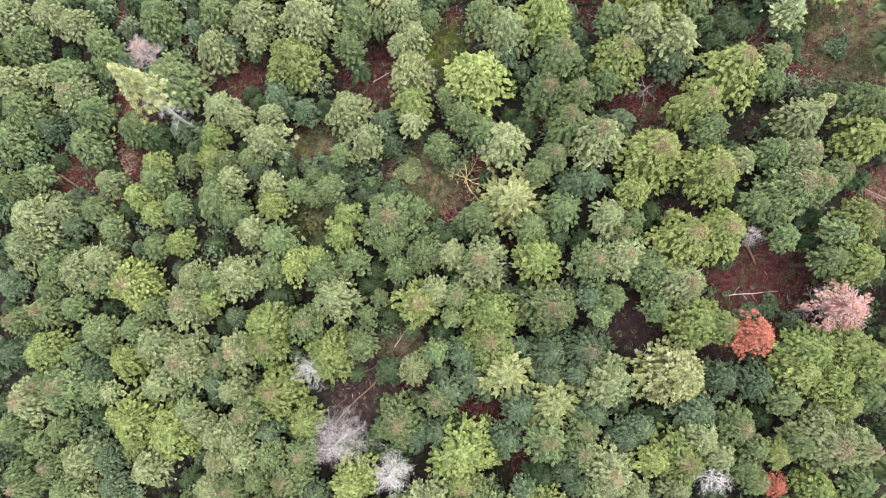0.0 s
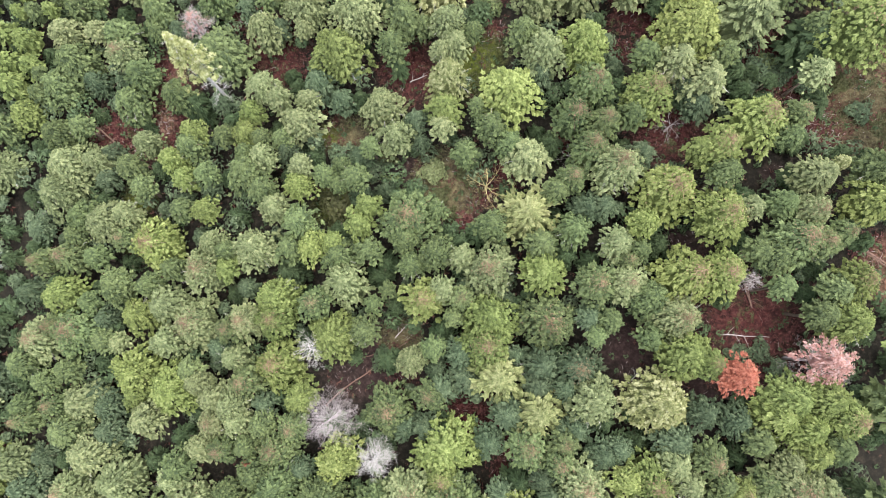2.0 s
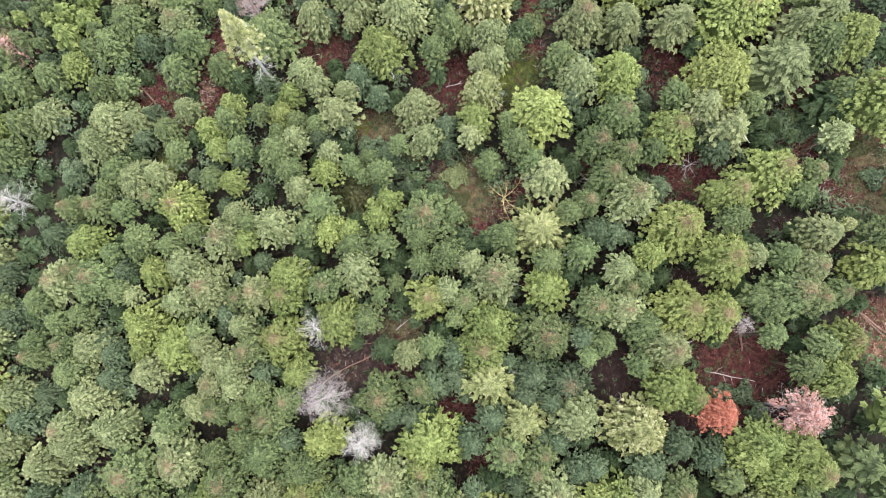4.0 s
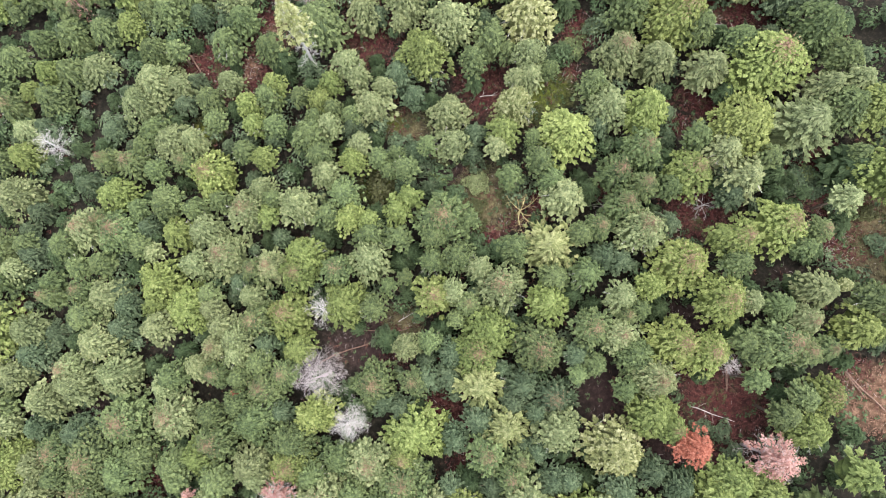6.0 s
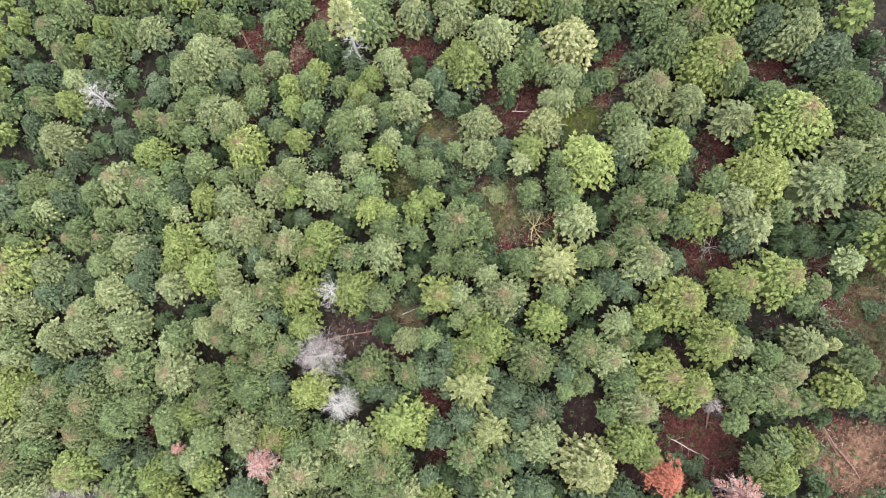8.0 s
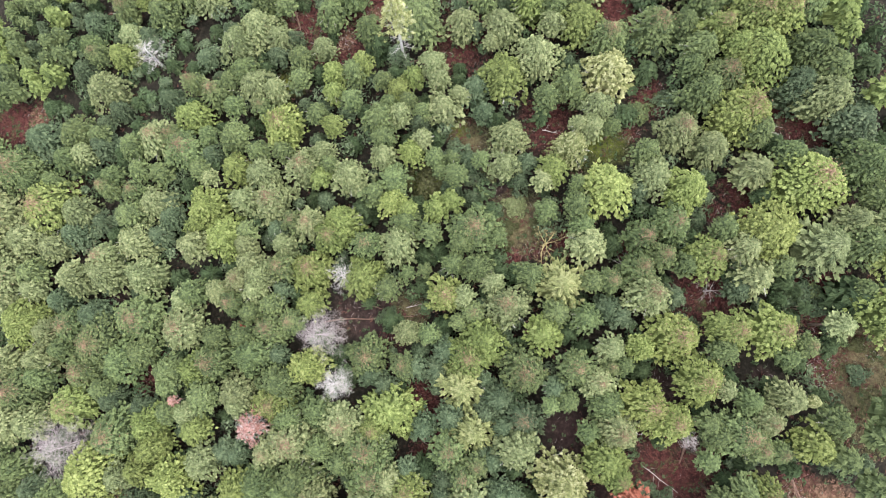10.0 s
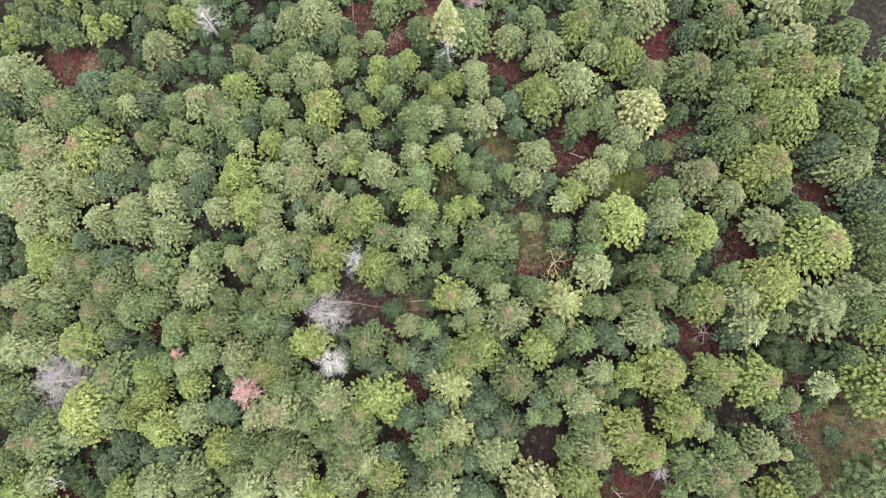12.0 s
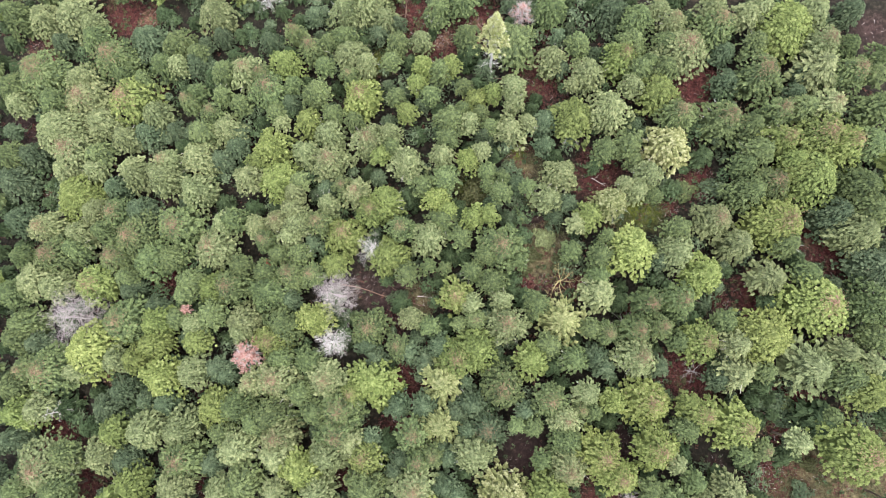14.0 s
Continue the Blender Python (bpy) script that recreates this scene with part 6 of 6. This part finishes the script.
edge_tree(-85.7, -21.2, 6.7, 1.38, "b", False)
edge_tree(-67.0, 37.9, 8.6, 1.54, "y", False)
edge_tree(46.3, 34.2, 13.6, 2.01, "g", False)
edge_tree(-85.7, 15.2, 8.2, 1.38, "y", False)
edge_tree(-69.8, 40.1, 9.1, 2.23, "g", False)
edge_tree(-38.7, -69.5, 12.6, 2.28, "g", False)
edge_tree(-90.7, -20.9, 9.0, 1.72, "l", False)
edge_tree(-86.5, -9.8, 6.2, 1.11, "b", False)
edge_tree(-88.4, -22.7, 7.2, 2.00, "b", False)
edge_tree(-88.9, -30.6, 8.9, 1.35, "y", False)
edge_tree(-79.0, -16.9, 9.3, 1.64, "y", False)
edge_tree(43.6, -19.2, 15.0, 2.47, "l", False)
edge_tree(-81.7, 19.0, 8.7, 1.82, "g", False)
edge_tree(-85.1, -23.7, 9.0, 1.39, "g", False)
edge_tree(-66.7, 35.3, 8.4, 1.25, "y", False)
edge_tree(-94.2, -34.2, 9.1, 1.68, "g", False)
edge_tree(-43.0, -65.8, 11.8, 1.74, "g", False)
edge_tree(-32.1, -70.0, 12.4, 1.83, "g", False)
edge_tree(-10.4, -80.7, 13.9, 2.30, "g")
edge_tree(-85.8, 22.3, 7.8, 1.12, "y", False)
edge_tree(-61.8, 26.8, 8.8, 1.28, "g", False)
edge_tree(-90.8, -3.6, 6.3, 1.53, "b", False)
edge_tree(-83.0, -4.4, 6.3, 1.14, "b", False)
edge_tree(-94.9, 6.4, 8.1, 1.49, "y", False)
edge_tree(-64.2, 35.4, 8.8, 1.56, "g", False)
edge_tree(-82.7, -20.3, 9.6, 2.07, "g", False)
edge_tree(-88.9, 0.1, 8.3, 1.35, "y", False)
edge_tree(-48.9, -66.2, 11.8, 1.93, "y", False)
edge_tree(51.7, 2.2, 14.5, 2.05, "g", False)
edge_tree(47.2, 25.7, 13.9, 2.02, "l", False)
edge_tree(-63.2, 43.8, 9.1, 2.02, "g", False)
edge_tree(-62.9, -61.2, 11.0, 1.80, "y", False)
edge_tree(17.7, -20.4, 13.4, 1.82, "g", False)
edge_tree(-83.0, -23.0, 9.2, 1.60, "g", False)
edge_tree(-62.9, 38.5, 8.5, 1.27, "y", False)
edge_tree(-61.8, 24.1, 9.1, 1.58, "g", False)
edge_tree(-71.3, 32.4, 8.7, 1.72, "g", False)
edge_tree(-70.7, 29.0, 8.8, 1.72, "l", False)
edge_tree(-76.9, -54.2, 9.7, 1.18, "y", False)
edge_tree(-87.2, 20.2, 8.0, 1.37, "y", False)
edge_tree(-24.3, -77.2, 13.8, 2.80, "g", False)
edge_tree(50.2, 20.7, 14.1, 2.04, "g", False)
edge_tree(-94.5, -24.0, 8.9, 1.68, "g", False)
edge_tree(-61.8, 35.8, 8.6, 1.28, "y", False)
edge_tree(-91.9, -18.2, 6.3, 1.33, "b", False)
edge_tree(16.7, -26.7, 13.9, 2.24, "y")
edge_tree(-92.9, -14.6, 8.8, 1.70, "y", False)
edge_tree(-90.9, 13.2, 8.1, 1.53, "g", False)
edge_tree(0.4, -57.3, 14.3, 2.70, "g")
edge_tree(-82.9, -8.0, 8.8, 1.40, "g", False)
edge_tree(-83.8, 0.1, 8.6, 1.40, "l", False)
edge_tree(-93.8, -45.8, 9.1, 1.50, "y", False)
edge_tree(-88.8, 17.1, 8.2, 1.55, "g", False)
edge_tree(20.5, 61.7, 12.3, 2.27, "y", False)
edge_tree(-87.6, 4.5, 8.1, 1.10, "y", False)
edge_tree(-94.9, -26.4, 8.3, 1.05, "g", False)
edge_tree(-92.8, -20.5, 8.3, 1.07, "y", False)
edge_tree(-52.4, -65.5, 11.4, 1.66, "g", False)
edge_tree(-82.5, 26.8, 7.9, 1.14, "g", False)
edge_tree(-56.9, 44.7, 8.7, 1.31, "g", False)
edge_tree(-79.3, -52.2, 9.6, 1.16, "l", False)
edge_tree(-85.1, -2.9, 6.5, 1.58, "b", False)
edge_tree(40.4, -19.0, 14.4, 1.97, "y", False)
edge_tree(-18.8, -79.2, 12.9, 1.57, "g", False)
edge_tree(-60.0, -60.8, 10.6, 1.29, "y", False)
edge_tree(-88.1, -9.1, 6.1, 1.10, "b", False)
edge_tree(-77.1, 27.9, 6.1, 1.45, "b", False)
edge_tree(47.3, 29.7, 14.8, 3.21, "l", False)
edge_tree(-67.4, 28.1, 9.2, 1.97, "y", False)
edge_tree(3.4, -53.3, 14.0, 2.43, "l")
edge_tree(-94.7, -39.6, 9.0, 1.49, "y", False)
edge_tree(-89.0, 8.2, 7.9, 1.09, "g", False)
edge_tree(-73.6, 22.8, 9.0, 1.91, "g", False)
edge_tree(-7.3, -70.5, 13.3, 1.65, "g", False)
edge_tree(-81.2, 21.4, 6.1, 1.42, "b", False)
edge_tree(-69.8, 26.7, 8.4, 1.23, "y", False)
edge_tree(-89.1, 3.5, 5.8, 1.09, "b", False)
edge_tree(-6.4, -73.2, 13.4, 1.66, "g")
edge_tree(-87.7, -14.8, 9.0, 1.75, "g", False)
edge_tree(-63.4, 40.9, 8.7, 1.57, "g", False)
edge_tree(-94.2, -10.2, 8.1, 1.06, "g", False)
edge_tree(-4.8, -64.3, 13.3, 1.67, "g", False)
edge_tree(-86.0, 23.9, 7.7, 1.11, "g", False)
edge_tree(-71.8, 26.9, 8.6, 1.50, "g", False)
edge_tree(47.7, -11.5, 14.6, 2.02, "g", False)
edge_tree(-84.7, 25.2, 8.0, 1.39, "y", False)
edge_tree(-92.0, -32.9, 8.6, 1.07, "y", False)
edge_tree(-72.8, -57.2, 10.4, 1.70, "g", False)
edge_tree(-74.2, -54.2, 9.9, 1.20, "g", False)
edge_tree(-91.3, 7.7, 8.2, 1.52, "l", False)
edge_tree(-72.7, 38.4, 9.0, 2.20, "l", False)
edge_tree(11.9, 65.4, 11.4, 1.78, "y", False)
edge_tree(-91.7, -1.8, 8.0, 1.08, "g", False)
edge_tree(-77.4, 22.5, 8.4, 1.45, "y", False)
edge_tree(-90.6, -29.7, 8.6, 1.08, "g", False)
edge_tree(-93.4, -8.2, 8.4, 1.50, "l", False)
edge_tree(10.0, -34.2, 13.3, 1.77, "g", False)
edge_tree(-61.3, 37.6, 8.6, 1.28, "g", False)

for look_of, pieces in edge.items():
    joined("forest_belt", pieces, LEAF[look_of], "belt of conifers round the stand")

# far woods: the forest goes on to the horizon
far = []
for _ in range(1400):
    q, a = 95 + 700 * rnd.random() ** 1.8, rnd.uniform(0, 6.2832)
    x, y = q * math.cos(a), q * math.sin(a)
    if abs(x) < 100 and abs(y) < 75:
        continue
    h, r = rnd.uniform(11, 20), rnd.uniform(2.4, 4.2)
    v, f = [], []
    for j in range(4):
        for k in range(7):
            w, u = 6.2832 * k / 7 + j * 0.45, (1.0, 0.85, 0.55, 0.08)[j] * r * rnd.uniform(0.8, 1.2)
            v.append((x + u * math.cos(w), y + u * math.sin(w), ground_z(x, y) + h * (0.25, 0.5, 0.75, 1.0)[j]))
    for j in range(3):
        f += [(j * 7 + k, j * 7 + (k + 1) % 7, j * 7 + 7 + (k + 1) % 7, j * 7 + 7 + k) for k in range(7)]
    f.append(tuple(21 + k for k in range(7)))
    far.append((v, f))
    n = 30 if q < 320 else 12
    u, w = rng_np.uniform(0, 1, n) ** 0.7, rng_np.uniform(0, 6.2832, n)
    d = np.stack([np.cos(w), np.sin(w), np.full(n, 0.5)], 1)
    c = np.stack([r * (1.08 - u) * np.cos(w), r * (1.08 - u) * np.sin(w), h * (0.22 + 0.78 * u)], 1)
    lv, lf = leaf_cloud(rng_np, c, d, 1.3, 1.0)
    far.append((lv + np.array([x, y, ground_z(x, y)]), lf))
    tv, tf = [], []
    tube(tv, tf, [(x, y, ground_z(x, y) - 0.3), (x, y, ground_z(x, y) + h * 0.5)], [0.24, 0.12], 4)
    stems.append((tv, tf))
joined("belt_trunks", stems, BARK, "trunks of the surrounding woods")
joined("far_woods", far, LEAF["g"], "distant conifer woods")
